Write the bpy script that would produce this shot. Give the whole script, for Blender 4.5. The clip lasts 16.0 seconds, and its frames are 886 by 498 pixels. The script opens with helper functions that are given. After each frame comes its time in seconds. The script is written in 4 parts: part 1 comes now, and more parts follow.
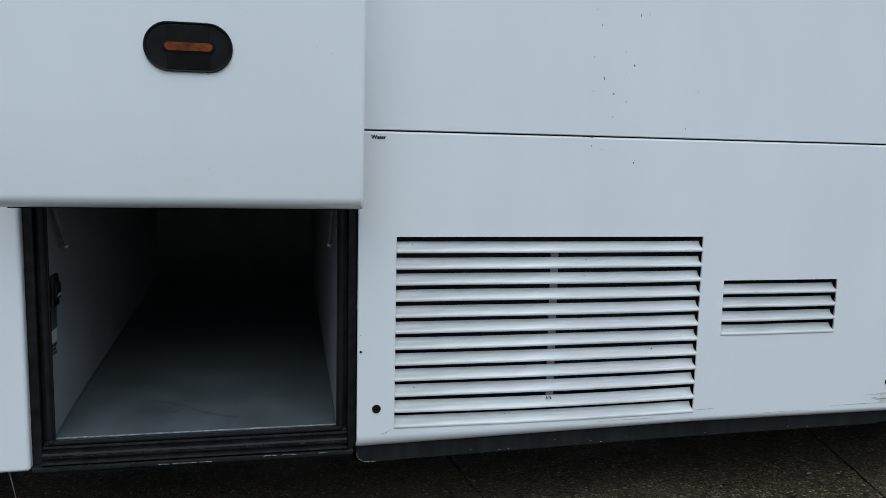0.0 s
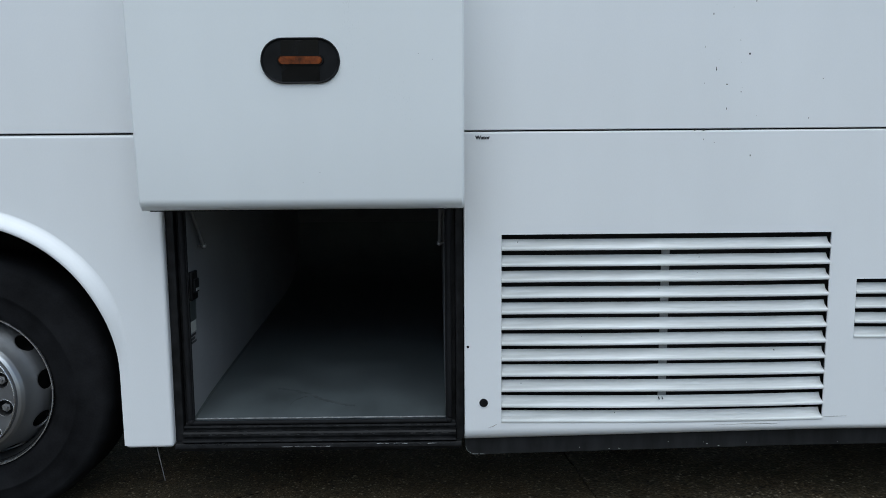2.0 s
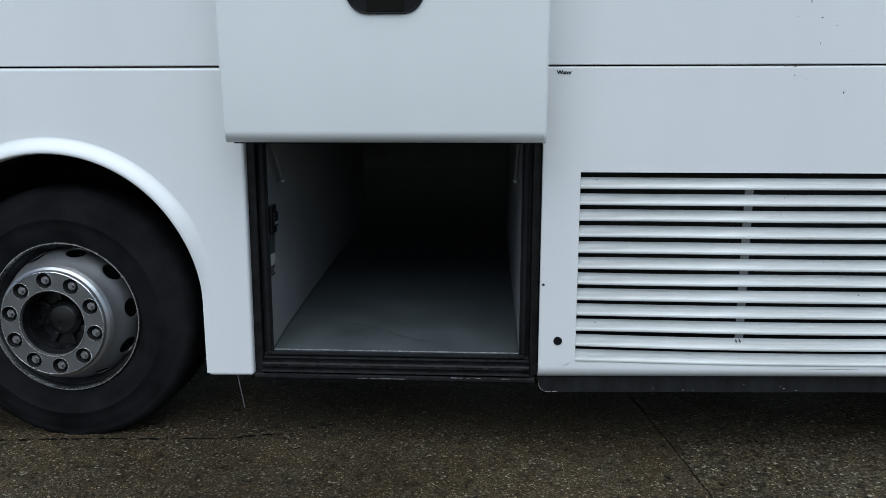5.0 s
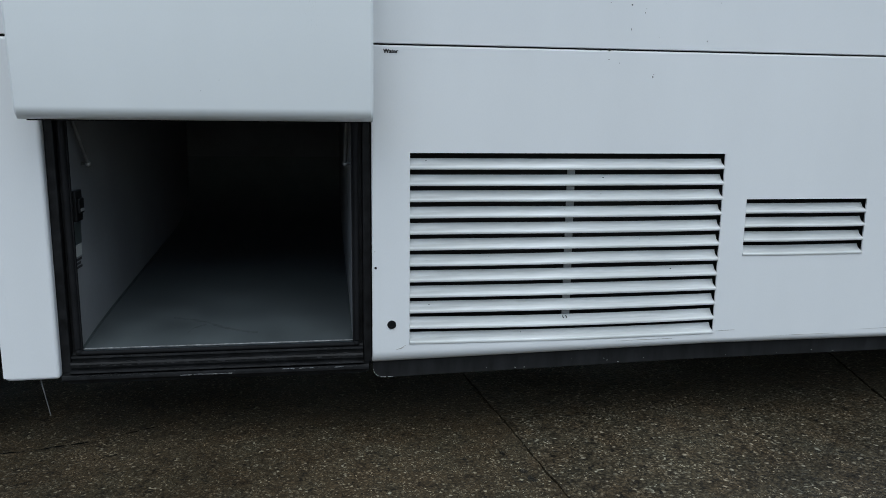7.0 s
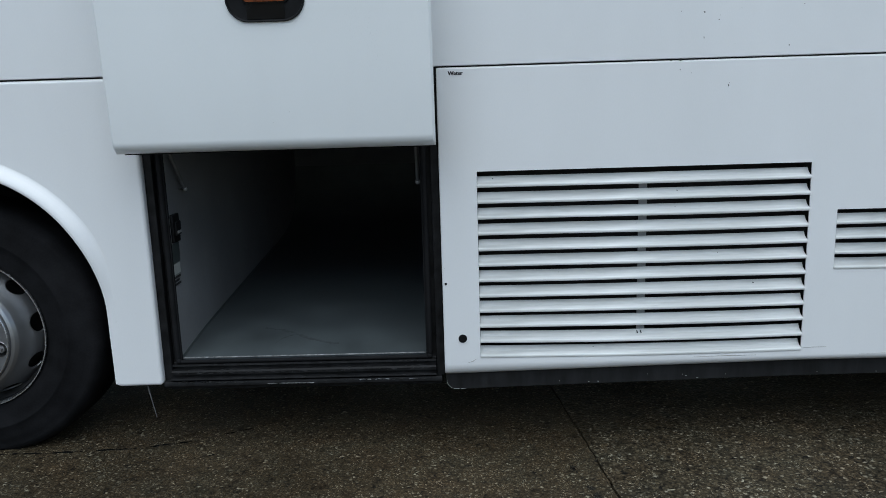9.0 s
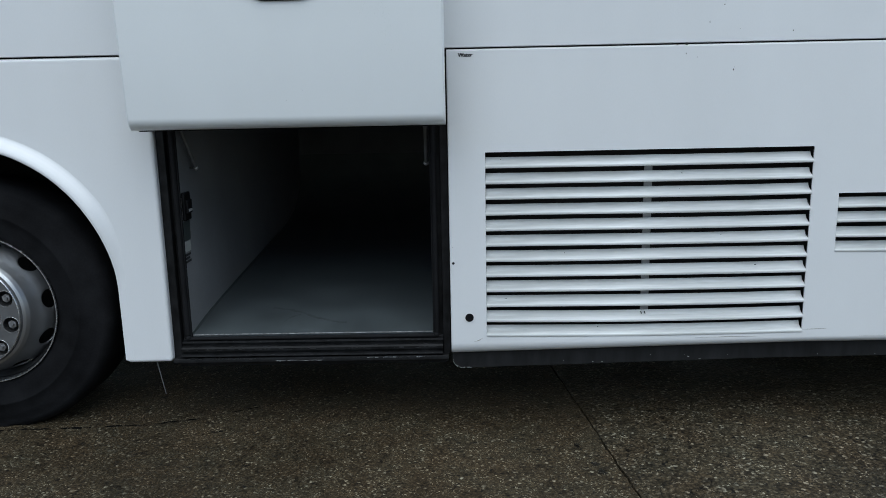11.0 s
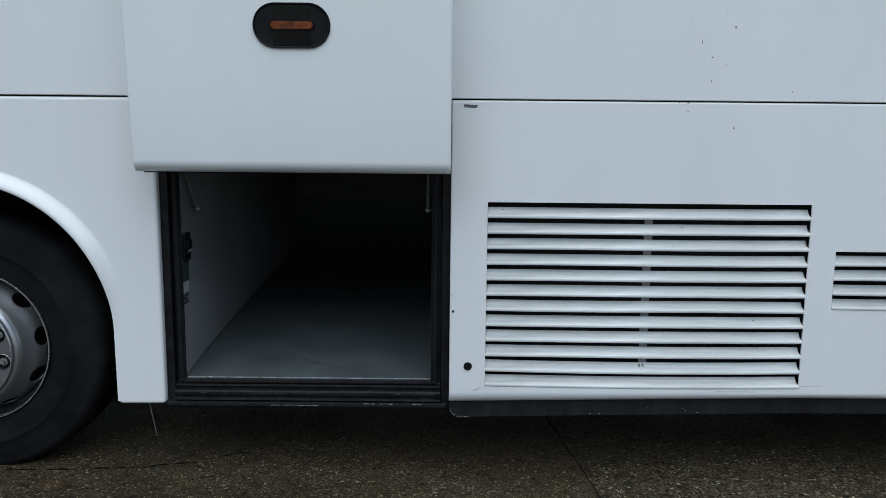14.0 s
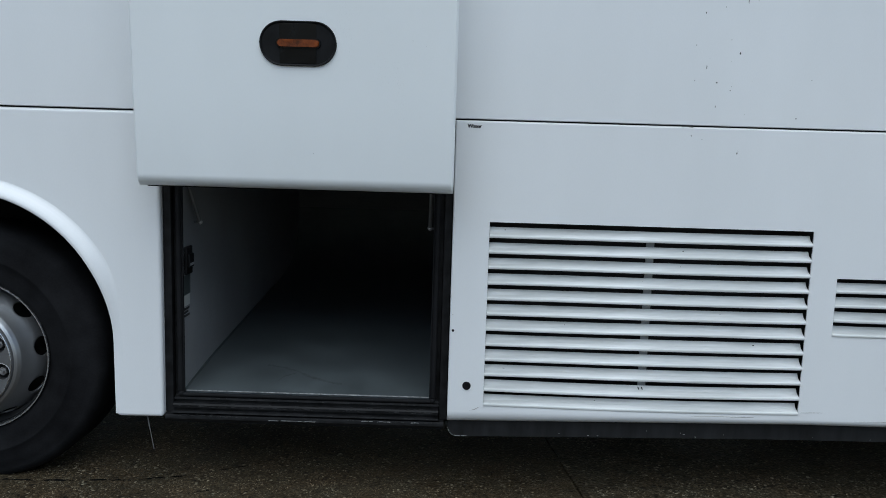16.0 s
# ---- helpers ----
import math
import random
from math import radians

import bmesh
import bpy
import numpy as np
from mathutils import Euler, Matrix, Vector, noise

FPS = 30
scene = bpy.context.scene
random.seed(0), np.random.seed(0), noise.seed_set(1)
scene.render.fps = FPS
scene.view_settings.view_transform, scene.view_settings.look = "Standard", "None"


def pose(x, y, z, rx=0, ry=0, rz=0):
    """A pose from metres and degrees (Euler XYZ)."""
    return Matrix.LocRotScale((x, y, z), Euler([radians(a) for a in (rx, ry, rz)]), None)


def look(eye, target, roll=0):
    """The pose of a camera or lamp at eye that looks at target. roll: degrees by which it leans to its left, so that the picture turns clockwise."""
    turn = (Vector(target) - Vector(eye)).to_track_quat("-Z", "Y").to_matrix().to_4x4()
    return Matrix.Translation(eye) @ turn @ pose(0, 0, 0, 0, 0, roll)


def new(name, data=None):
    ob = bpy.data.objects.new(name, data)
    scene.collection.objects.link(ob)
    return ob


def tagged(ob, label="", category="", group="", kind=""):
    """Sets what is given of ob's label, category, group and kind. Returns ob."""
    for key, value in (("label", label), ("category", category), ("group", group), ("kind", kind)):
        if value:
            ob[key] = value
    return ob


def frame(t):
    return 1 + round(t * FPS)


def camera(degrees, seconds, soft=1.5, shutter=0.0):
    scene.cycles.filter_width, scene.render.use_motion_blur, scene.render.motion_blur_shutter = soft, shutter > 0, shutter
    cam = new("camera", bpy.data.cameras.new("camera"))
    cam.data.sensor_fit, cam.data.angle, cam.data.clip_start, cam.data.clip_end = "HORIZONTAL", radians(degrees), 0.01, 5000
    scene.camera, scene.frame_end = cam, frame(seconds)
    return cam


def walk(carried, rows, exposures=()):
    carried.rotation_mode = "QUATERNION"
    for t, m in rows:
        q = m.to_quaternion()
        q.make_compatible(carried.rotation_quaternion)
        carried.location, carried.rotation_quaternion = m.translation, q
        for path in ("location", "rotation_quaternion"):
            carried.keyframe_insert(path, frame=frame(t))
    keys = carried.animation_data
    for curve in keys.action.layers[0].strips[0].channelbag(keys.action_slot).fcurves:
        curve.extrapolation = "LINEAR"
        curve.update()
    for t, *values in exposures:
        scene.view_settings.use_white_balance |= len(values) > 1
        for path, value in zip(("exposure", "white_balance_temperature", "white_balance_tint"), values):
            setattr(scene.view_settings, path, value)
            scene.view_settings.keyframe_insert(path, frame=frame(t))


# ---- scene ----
cam = camera(60.4, 16.0, soft=0.6)
PATH = [
    (0, (-0.2534, -2.5682, 1.3208), (0.1612, -0.6262, 1.0825), 1.21),
    (0.5, (-0.1000, -2.6613, 1.2382), (0.3170, -0.7144, 1.0484), 0.94),
    (1, (0.0074, -2.7043, 1.2300), (0.3452, -0.7408, 1.0552), 0.55),
    (1.5, (-0.0413, -2.6845, 1.2501), (0.1356, -0.7056, 1.0204), -0.04),
    (2, (-0.0913, -2.6444, 1.3200), (-0.0775, -0.6589, 1.0797), -0.47),
    (2.5, (-0.1577, -2.6480, 1.2973), (-0.2340, -0.6597, 1.0952), -0.72),
    (3, (-0.2285, -2.6714, 1.2845), (-0.3062, -0.6935, 0.9984), -0.61),
    (3.5, (-0.2333, -2.6370, 1.2804), (-0.3330, -0.6612, 0.9867), -0.48),
    (4, (-0.2571, -2.6487, 1.2623), (-0.3543, -0.6736, 0.9636), 0.04),
    (4.2, (-0.2367, -2.6598, 1.2370), (-0.3482, -0.6863, 0.9323), 0.07),
    (6.5, (-0.1810, -2.6450, 1.2529), (-0.2575, -0.6886, 0.8446), -0.18),
    (7, (-0.1544, -2.6076, 1.1824), (0.1471, -0.6618, 0.8316), 0.61),
    (7.5, (0.0075, -2.6024, 1.3188), (0.4265, -0.6985, 0.8720), -0.54),
    (8, (0.1253, -2.6973, 1.2064), (0.2219, -0.7382, 0.8155), -1.90),
    (8.5, (0.0782, -2.6493, 1.3078), (0.0347, -0.6864, 0.9268), -1.94),
    (10.8, (0.0565, -2.7212, 1.1922), (0.0190, -0.7596, 0.8037), -1.26),
    (11, (0.0252, -2.7132, 1.2287), (-0.0105, -0.7501, 0.8480), -1.19),
    (11.5, (-0.1097, -2.7310, 1.1783), (-0.1266, -0.7639, 0.8172), -0.95),
    (12, (-0.1080, -2.7141, 1.2216), (-0.1264, -0.7438, 0.8791), -1.04),
    (12.5, (-0.0794, -2.7076, 1.2523), (-0.0771, -0.7375, 0.9077), -0.73),
    (13, (-0.0660, -2.7112, 1.2576), (-0.0581, -0.7360, 0.9438), -0.36),
    (13.5, (-0.0320, -2.7193, 1.2466), (-0.0267, -0.7410, 0.9527), 0.08),
    (14, (-0.0294, -2.7105, 1.2659), (-0.0273, -0.7307, 0.9823), 0.54),
    (14.5, (-0.0264, -2.7051, 1.2825), (-0.0267, -0.7253, 0.9993), 0.84),
    (15, (-0.0102, -2.7168, 1.2550), (-0.0183, -0.7341, 0.9928), 1.49),
    (15.5, (-0.0146, -2.7220, 1.2479), (-0.0212, -0.7393, 0.9857), 1.67),
    (16, (-0.0256, -2.7095, 1.2931), (-0.0307, -0.7257, 1.0390), 1.70),
]
EXPOSURE = [(0.0, 0.93, 6500, 9), (2.5, 0.97, 6500, 9), (4.0, 1.02, 6500, 9), (6.5, 1.06, 6600, 9), (7.0, 0.91, 6550, 9), (7.5, 0.88, 6550, 9), (8.0, 0.97, 6900, 8), (8.5, 0.93, 6530, 9), (11.0, 0.92, 6500, 9), (12.5, 0.88, 6500, 9), (16.0, 0.90, 6500, 9)]
walk(cam, [(t, look(eye, target, roll)) for t, eye, target, roll in PATH], EXPOSURE)


# ---- world and light ----
world = bpy.data.worlds.new("overcast_sky")
scene.world = world
world.use_nodes = True
wn = world.node_tree
sky = wn.nodes.new("ShaderNodeTexSky")
sky.sky_type, sky.sun_disc = "NISHITA", False
sky.sun_elevation, sky.sun_rotation = radians(62), radians(180)
sky.altitude, sky.air_density, sky.dust_density, sky.ozone_density = 0, 1.0, 1.2, 1.0
wn.links.new(sky.outputs[0], wn.nodes["Background"].inputs[0])
wn.nodes["Background"].inputs[1].default_value = 0.05

sun = new("sun", bpy.data.lights.new("sun", "SUN"))
sun.data.energy, sun.data.angle, sun.data.color = 1.55, radians(76), (0.835, 0.935, 0.99)
sun.matrix_world = look((0.1, -4.4, 8.8), (0, 0, 0))


# ---- materials ----
def material(name, colour, rough=0.5, metal=0.0, vary=0.08, scale=8.0, fine=120.0, bump=0.02, coat=0.0, spec=0.5, dark=None, streak=1.0, along=1.0):
    """A surface with stains at one scale and grain at another."""
    m = bpy.data.materials.new(name)
    m.use_nodes = True
    n, l = m.node_tree.nodes, m.node_tree.links
    b = n["Principled BSDF"]
    co = n.new("ShaderNodeTexCoord")
    mp = n.new("ShaderNodeMapping")
    mp.inputs["Scale"].default_value = (along, 1, streak)
    l.new(co.outputs["Object"], mp.inputs[0])
    big, small = n.new("ShaderNodeTexNoise"), n.new("ShaderNodeTexNoise")
    big.inputs["Scale"].default_value, big.inputs["Detail"].default_value = scale, 5
    small.inputs["Scale"].default_value, small.inputs["Detail"].default_value = fine, 3
    for t in (big, small):
        l.new(mp.outputs[0], t.inputs[0])
    add = n.new("ShaderNodeMath")
    add.operation = "MULTIPLY_ADD"
    add.inputs[1].default_value = 0.35
    l.new(small.outputs[0], add.inputs[0])
    l.new(big.outputs[0], add.inputs[2])
    ramp = n.new("ShaderNodeMapRange")
    ramp.inputs["From Min"].default_value, ramp.inputs["From Max"].default_value = 0.35, 1.0
    l.new(add.outputs[0], ramp.inputs[0])
    mix = n.new("ShaderNodeMix")
    mix.data_type = "RGBA"
    dark = dark or tuple(c * (1 - 2 * vary) for c in colour)
    light = tuple(min(1, c * (1 + vary)) for c in colour)
    mix.inputs[6].default_value, mix.inputs[7].default_value = (*dark, 1), (*light, 1)
    l.new(ramp.outputs[0], mix.inputs[0])
    l.new(mix.outputs[2], b.inputs["Base Color"])
    rr = n.new("ShaderNodeMapRange")
    rr.inputs["To Min"].default_value, rr.inputs["To Max"].default_value = max(0.02, rough - 0.08), min(1, rough + 0.08)
    l.new(ramp.outputs[0], rr.inputs[0])
    l.new(rr.outputs[0], b.inputs["Roughness"])
    b.inputs["Metallic"].default_value = metal
    b.inputs["Coat Weight"].default_value, b.inputs["Coat Roughness"].default_value = coat, 0.12
    b.inputs["Specular IOR Level"].default_value = spec
    if bump:
        bu = n.new("ShaderNodeBump")
        bu.inputs["Strength"].default_value, bu.inputs["Distance"].default_value = bump, 0.004
        l.new(add.outputs[0], bu.inputs["Height"])
        l.new(bu.outputs[0], b.inputs["Normal"])
    return m


WHITE = material("white_coach_paint", (0.768, 0.785, 0.798), 0.34, vary=0.03, scale=3.0, fine=300, bump=0.012, coat=0.15, streak=0.35)
# door white, a little lighter and greener than the body white
DOOR_WHITE = material("lighter_white_door_paint", (0.826, 0.858, 0.868), 0.32, vary=0.02, scale=3.0, fine=300, bump=0.012, coat=0.2, streak=0.35)
SLAT_WHITE = material("dusty_white_slat_paint", (0.80, 0.82, 0.815), 0.36, vary=0.05, scale=26, fine=70, bump=0.0, coat=0.1, along=0.10, dark=(0.47, 0.485, 0.475))
BLACK = material("black_plastic", (0.0095, 0.010, 0.0112), 0.55, vary=0.4, scale=18, bump=0.1, spec=0.18)
RUBBER = material("black_rubber", (0.0125, 0.0128, 0.0140), 0.75, vary=0.3, scale=10, fine=160, bump=0.08, spec=0.10)
TYRE = material("worn_tyre_rubber", (0.0125, 0.0128, 0.0142), 0.8, vary=0.4, scale=9, fine=140, bump=0.08, spec=0.07)
GRIME = material("grimy_black_metal", (0.0098, 0.0100, 0.0108), 0.5, vary=0.7, scale=28, fine=190, bump=0.4, spec=0.17)
UNDER = material("dark_underbody", (0.018, 0.018, 0.019), 0.9, vary=0.4, scale=7, bump=0.1)
BAY_WALL = material("grey_bay_lining", (0.24, 0.247, 0.256), 0.6, vary=0.12, scale=4, fine=60, bump=0.03)
# the grey lining again, darkened for the shade deep in the bay
BAY_BACK = material("shaded_bay_lining", (0.15, 0.158, 0.163), 0.7, vary=0.2, scale=4)
BAY_FLOOR = material("grey_bay_floor", (0.066, 0.079, 0.083), 0.5, vary=0.18, scale=7, fine=45, bump=0.06)
WRINKLE = material("scuffed_floor_line", (0.062, 0.073, 0.077), 0.6, vary=0.3, scale=40, bump=0.05)
BARE = material("worn_aluminium", (0.55, 0.56, 0.57), 0.38, metal=0.9, vary=0.2, scale=20, bump=0.05)
EDGE = material("bright_pressed_edge", (0.72, 0.73, 0.74), 0.26, metal=0.9, vary=0.15, scale=30, bump=0.03)
HUB = material("dusty_black_hub", (0.012, 0.0125, 0.0138), 0.30, vary=0.5, scale=22, bump=0.12, spec=0.5)
BARREL = material("dark_rim_barrel", (0.05, 0.051, 0.053), 0.6, metal=0.2, vary=0.4, scale=14, bump=0.1)
RIM = material("silver_wheel_paint", (0.43, 0.44, 0.455), 0.33, metal=0.85, vary=0.03, scale=5, fine=40, bump=0.0)
DISC = material("grey_hub_ring", (0.19, 0.193, 0.20), 0.38, metal=0.6, vary=0.12, scale=16, bump=0.03)
NUT = material("steel_nut", (0.36, 0.36, 0.37), 0.4, metal=0.8, vary=0.2, scale=60, bump=0.05)
AMBER = material("amber_lens", (0.33, 0.072, 0.007), 0.25, vary=0.42, scale=55, fine=260, bump=0.2)
DULL = material("dull_grey_metal", (0.19, 0.193, 0.197), 0.5, metal=0.3, vary=0.2, scale=25)
SCRAPE = material("bare_scraped_metal", (0.42, 0.43, 0.435), 0.5, metal=0.15, vary=0.45, scale=60, fine=300, bump=0.1)
GREY = material("grey_bracket", (0.33, 0.34, 0.35), 0.55, vary=0.1, scale=20)
FLECK = material("rubbed_grey_black", (0.030, 0.031, 0.032), 0.6, vary=0.5, scale=80, bump=0.1)
SMEAR = material("rubbed_grey_scuff", (0.40, 0.385, 0.35), 0.6, vary=0.5, scale=40, fine=200, bump=0.05, along=0.3)
STICKER = material("pale_sticker", (0.45, 0.47, 0.45), 0.5, vary=0.08, scale=30)
PLATE = material("green_grey_plate", (0.06, 0.075, 0.075), 0.4, vary=0.15, scale=30)
GUARD = material("dusty_black_guard", (0.0145, 0.0152, 0.0166), 0.55, vary=0.45, scale=24, fine=120, bump=0.06, spec=0.3, streak=0.2)
CHIP = material("dark_paint_chip", (0.065, 0.066, 0.068), 0.7, vary=0.5, scale=90, bump=0.05)
GLOSS = material("glossy_black_plastic", (0.0055, 0.0058, 0.0065), 0.22, vary=0.3, scale=20, bump=0.03, spec=0.22)
AMBER_DARK = material("darker_amber_lens", (0.20, 0.040, 0.0045), 0.2, vary=0.5, scale=45, fine=230, bump=0.25)
INK = material("dark_print", (0.02, 0.02, 0.022), 0.6, vary=0.1, scale=40, bump=0)


# ---- mesh helpers ----
def mesh(bm, name, mat, smooth=None):
    me = bpy.data.meshes.new(name)
    bm.normal_update()
    bm.to_mesh(me)
    bm.free()
    me.materials.append(mat)
    if smooth is not None:
        for p in me.polygons:
            p.use_smooth = True
        me.set_sharp_from_angle(angle=radians(smooth))
    return me


def part(name, bm, mat, parent, label="", smooth=None):
    ob = new(name, mesh(bm, name, mat, smooth))
    ob.parent = parent
    if label:
        tagged(ob, label)
    return ob


def box(bm, x0, x1, y0, y1, z0, z1, bevel=0.0, seg=2):
    g = bmesh.ops.create_cube(bm, size=1.0)["verts"]
    bmesh.ops.transform(bm, matrix=Matrix.Translation(((x0 + x1) / 2, (y0 + y1) / 2, (z0 + z1) / 2)) @ Matrix.Diagonal((x1 - x0, y1 - y0, z1 - z0, 1)), verts=g)
    if bevel:
        edges = list({e for v in g for e in v.link_edges})
        bmesh.ops.bevel(bm, geom=edges, offset=bevel, segments=seg, affect="EDGES", profile=0.5)
    return bm


def sweep_x(bm, profile, xs, close=False, skip=None, shift=None):
    """A strip of faces: the (y, z) profile carried along x. skip(x, z): leave that cell out. shift(x, y, z): bend a point."""
    rows = []
    for x in xs:
        rows.append([bm.verts.new(shift(x, y, z) if shift else (x, y, z)) for y, z in profile])
    n = len(profile)
    for i in range(len(xs) - 1):
        for j in range(n if close else n - 1):
            k = (j + 1) % n
            if skip and skip((xs[i] + xs[i + 1]) / 2, (profile[j][1] + profile[k][1]) / 2):
                continue
            bm.faces.new((rows[i][j], rows[i + 1][j], rows[i + 1][k], rows[i][k]))
    if close:
        bm.faces.new(rows[0])
        bm.faces.new(list(reversed(rows[-1])))
    bmesh.ops.recalc_face_normals(bm, faces=bm.faces)
    return bm


def thick(ob, depth, offset=-1):
    m = ob.modifiers.new("thickness", "SOLIDIFY")
    m.thickness, m.offset = depth, offset
    w = ob.modifiers.new("flat_faces", "WEIGHTED_NORMAL")
    w.weight, w.keep_sharp = 100, True
    return ob


def spin(bm, profile, centre, seg=64, close=False):
    """A (radius, y) profile turned round the wheel's axle, which runs along y."""
    cx, cz = centre
    rings = []
    for i in range(seg):
        a = 2 * math.pi * i / seg
        rings.append([bm.verts.new((cx + r * math.cos(a), y, cz + r * math.sin(a))) for r, y in profile])
    n = len(profile)
    for i in range(seg):
        a, b = rings[i], rings[(i + 1) % seg]
        for j in range(n if close else n - 1):
            k = (j + 1) % n
            bm.faces.new((a[j], a[k], b[k], b[j]))
    bmesh.ops.recalc_face_normals(bm, faces=bm.faces)
    return bm


def rod(bm, a, b, r, seg=12, r2=None):
    a, b = Vector(a), Vector(b)
    d = b - a
    m = Matrix.Translation((a + b) / 2) @ d.to_track_quat("Z", "Y").to_matrix().to_4x4()
    bmesh.ops.create_cone(bm, cap_ends=True, segments=seg, radius1=r, radius2=r if r2 is None else r2, depth=d.length, matrix=m)
    return bm


def stadium(w, h, n=14):
    """Outline of a rounded bar, w wide and h high, round its centre."""
    r, pts = h / 2, []
    for s, a0 in ((1, -90), (-1, 90)):
        for i in range(n + 1):
            a = radians(a0 + 180 * i / n)
            pts.append((s * (w / 2 - r) + r * math.cos(a), r * math.sin(a)))
    return pts


def slab(bm, outline, y0, y1, cx, cz, taper=1.0):
    """A flat solid of that outline between y0 (front) and y1; taper scales the front."""
    f = [bm.verts.new((cx + x * taper, y0, cz + z * taper)) for x, z in outline]
    b = [bm.verts.new((cx + x, y1, cz + z)) for x, z in outline]
    bm.faces.new(f)
    bm.faces.new(list(reversed(b)))
    n = len(f)
    for i in range(n):
        bm.faces.new((f[i], f[(i + 1) % n], b[(i + 1) % n], b[i]))
    bmesh.ops.recalc_face_normals(bm, faces=bm.faces)
    return bm


# ---- ground ----
def ground_material(name, scale, tones, gap, wet):
    """Exposed aggregate: pebbles of several sizes in a dark binder, with stains and damp patches."""
    m = bpy.data.materials.new(name)
    m.use_nodes = True
    n, l = m.node_tree.nodes, m.node_tree.links
    b = n["Principled BSDF"]
    co = n.new("ShaderNodeTexCoord")
    warp = n.new("ShaderNodeTexNoise")
    warp.inputs["Scale"].default_value, warp.inputs["Detail"].default_value = 85, 2
    l.new(co.outputs["Object"], warp.inputs[0])
    shift = n.new("ShaderNodeVectorMath")
    shift.operation = "MULTIPLY_ADD"
    shift.inputs[1].default_value = (0.014, 0.014, 0.0)
    l.new(warp.outputs["Color"], shift.inputs[0])
    l.new(co.outputs["Object"], shift.inputs[2])
    stones = n.new("ShaderNodeTexVoronoi")
    stones.inputs["Scale"].default_value = scale
    stones.inputs["Randomness"].default_value = 1.0
    small = n.new("ShaderNodeTexVoronoi")
    small.inputs["Scale"].default_value = scale * 2.3
    patch = n.new("ShaderNodeTexNoise")
    patch.inputs["Scale"].default_value, patch.inputs["Detail"].default_value = 1.3, 7
    mid = n.new("ShaderNodeTexNoise")
    mid.inputs["Scale"].default_value, mid.inputs["Detail"].default_value = 14, 5
    for t in (stones, small):
        l.new(shift.outputs[0], t.inputs[0])
    for t in (patch, mid):
        l.new(co.outputs["Object"], t.inputs[0])

    def ramp_of(voronoi, cols):
        tone = n.new("ShaderNodeSeparateColor")
        l.new(voronoi.outputs["Color"], tone.inputs[0])
        ramp = n.new("ShaderNodeValToRGB")
        e = ramp.color_ramp.elements
        e[0].position, e[0].color = 0.0, (*cols[0], 1)
        e[1].position, e[1].color = 1.0, (*cols[-1], 1)
        for pos, col in zip((0.15, 0.58, 0.91), cols[1:-1]):
            e.new(pos).color = (*col, 1)
        l.new(tone.outputs[0], ramp.inputs[0])
        return ramp

    def times(a, c):
        mul = n.new("ShaderNodeMix")
        mul.data_type, mul.blend_type = "RGBA", "MULTIPLY"
        mul.inputs[0].default_value = 1
        l.new(a, mul.inputs[6])
        l.new(c, mul.inputs[7])
        return mul.outputs[2]

    def span(src, a, c, lo, hi):
        r = n.new("ShaderNodeMapRange")
        for key, v in (("From Min", a), ("From Max", c), ("To Min", lo), ("To Max", hi)):
            r.inputs[key].default_value = v
        l.new(src, r.inputs[0])
        return r.outputs[0]
    big, fine = ramp_of(stones, tones), ramp_of(small, tones)
    choose = n.new("ShaderNodeMix")
    choose.data_type = "RGBA"
    l.new(span(mid.outputs[0], 0.42, 0.56, 0.0, 1.0), choose.inputs[0])
    l.new(big.outputs[0], choose.inputs[6])
    l.new(fine.outputs[0], choose.inputs[7])
    col = times(choose.outputs[2], span(stones.outputs["Distance"], 0.28, 0.66, 1.0, gap))
    col = times(col, span(patch.outputs[0], 0.30, 0.70, 0.62, 1.30))
    col = times(col, span(mid.outputs[0], 0.30, 0.70, 0.78, 1.18))
    hue = n.new("ShaderNodeTexNoise")
    hue.inputs["Scale"].default_value, hue.inputs["Detail"].default_value = 5.5, 3
    l.new(co.outputs["Object"], hue.inputs[0])
    tint = n.new("ShaderNodeMix")
    tint.data_type = "RGBA"
    tint.inputs[6].default_value, tint.inputs[7].default_value = (1.05, 0.985, 0.93, 1), (0.95, 1.01, 1.03, 1)
    l.new(span(hue.outputs[0], 0.35, 0.65, 0.0, 1.0), tint.inputs[0])
    col = times(col, tint.outputs[2])
    l.new(col, b.inputs["Base Color"])
    l.new(span(patch.outputs[0], 0.3, 0.7, wet, wet + 0.3), b.inputs["Roughness"])
    b.inputs["Specular IOR Level"].default_value = 0.22
    h = n.new("ShaderNodeMath")
    h.operation = "MULTIPLY_ADD"
    h.inputs[1].default_value = -1.0
    l.new(stones.outputs["Distance"], h.inputs[0])
    l.new(mid.outputs[0], h.inputs[2])
    bu = n.new("ShaderNodeBump")
    bu.inputs["Strength"].default_value, bu.inputs["Distance"].default_value = 0.42, 0.006
    l.new(h.outputs[0], bu.inputs["Height"])
    l.new(bu.outputs[0], b.inputs["Normal"])
    return m


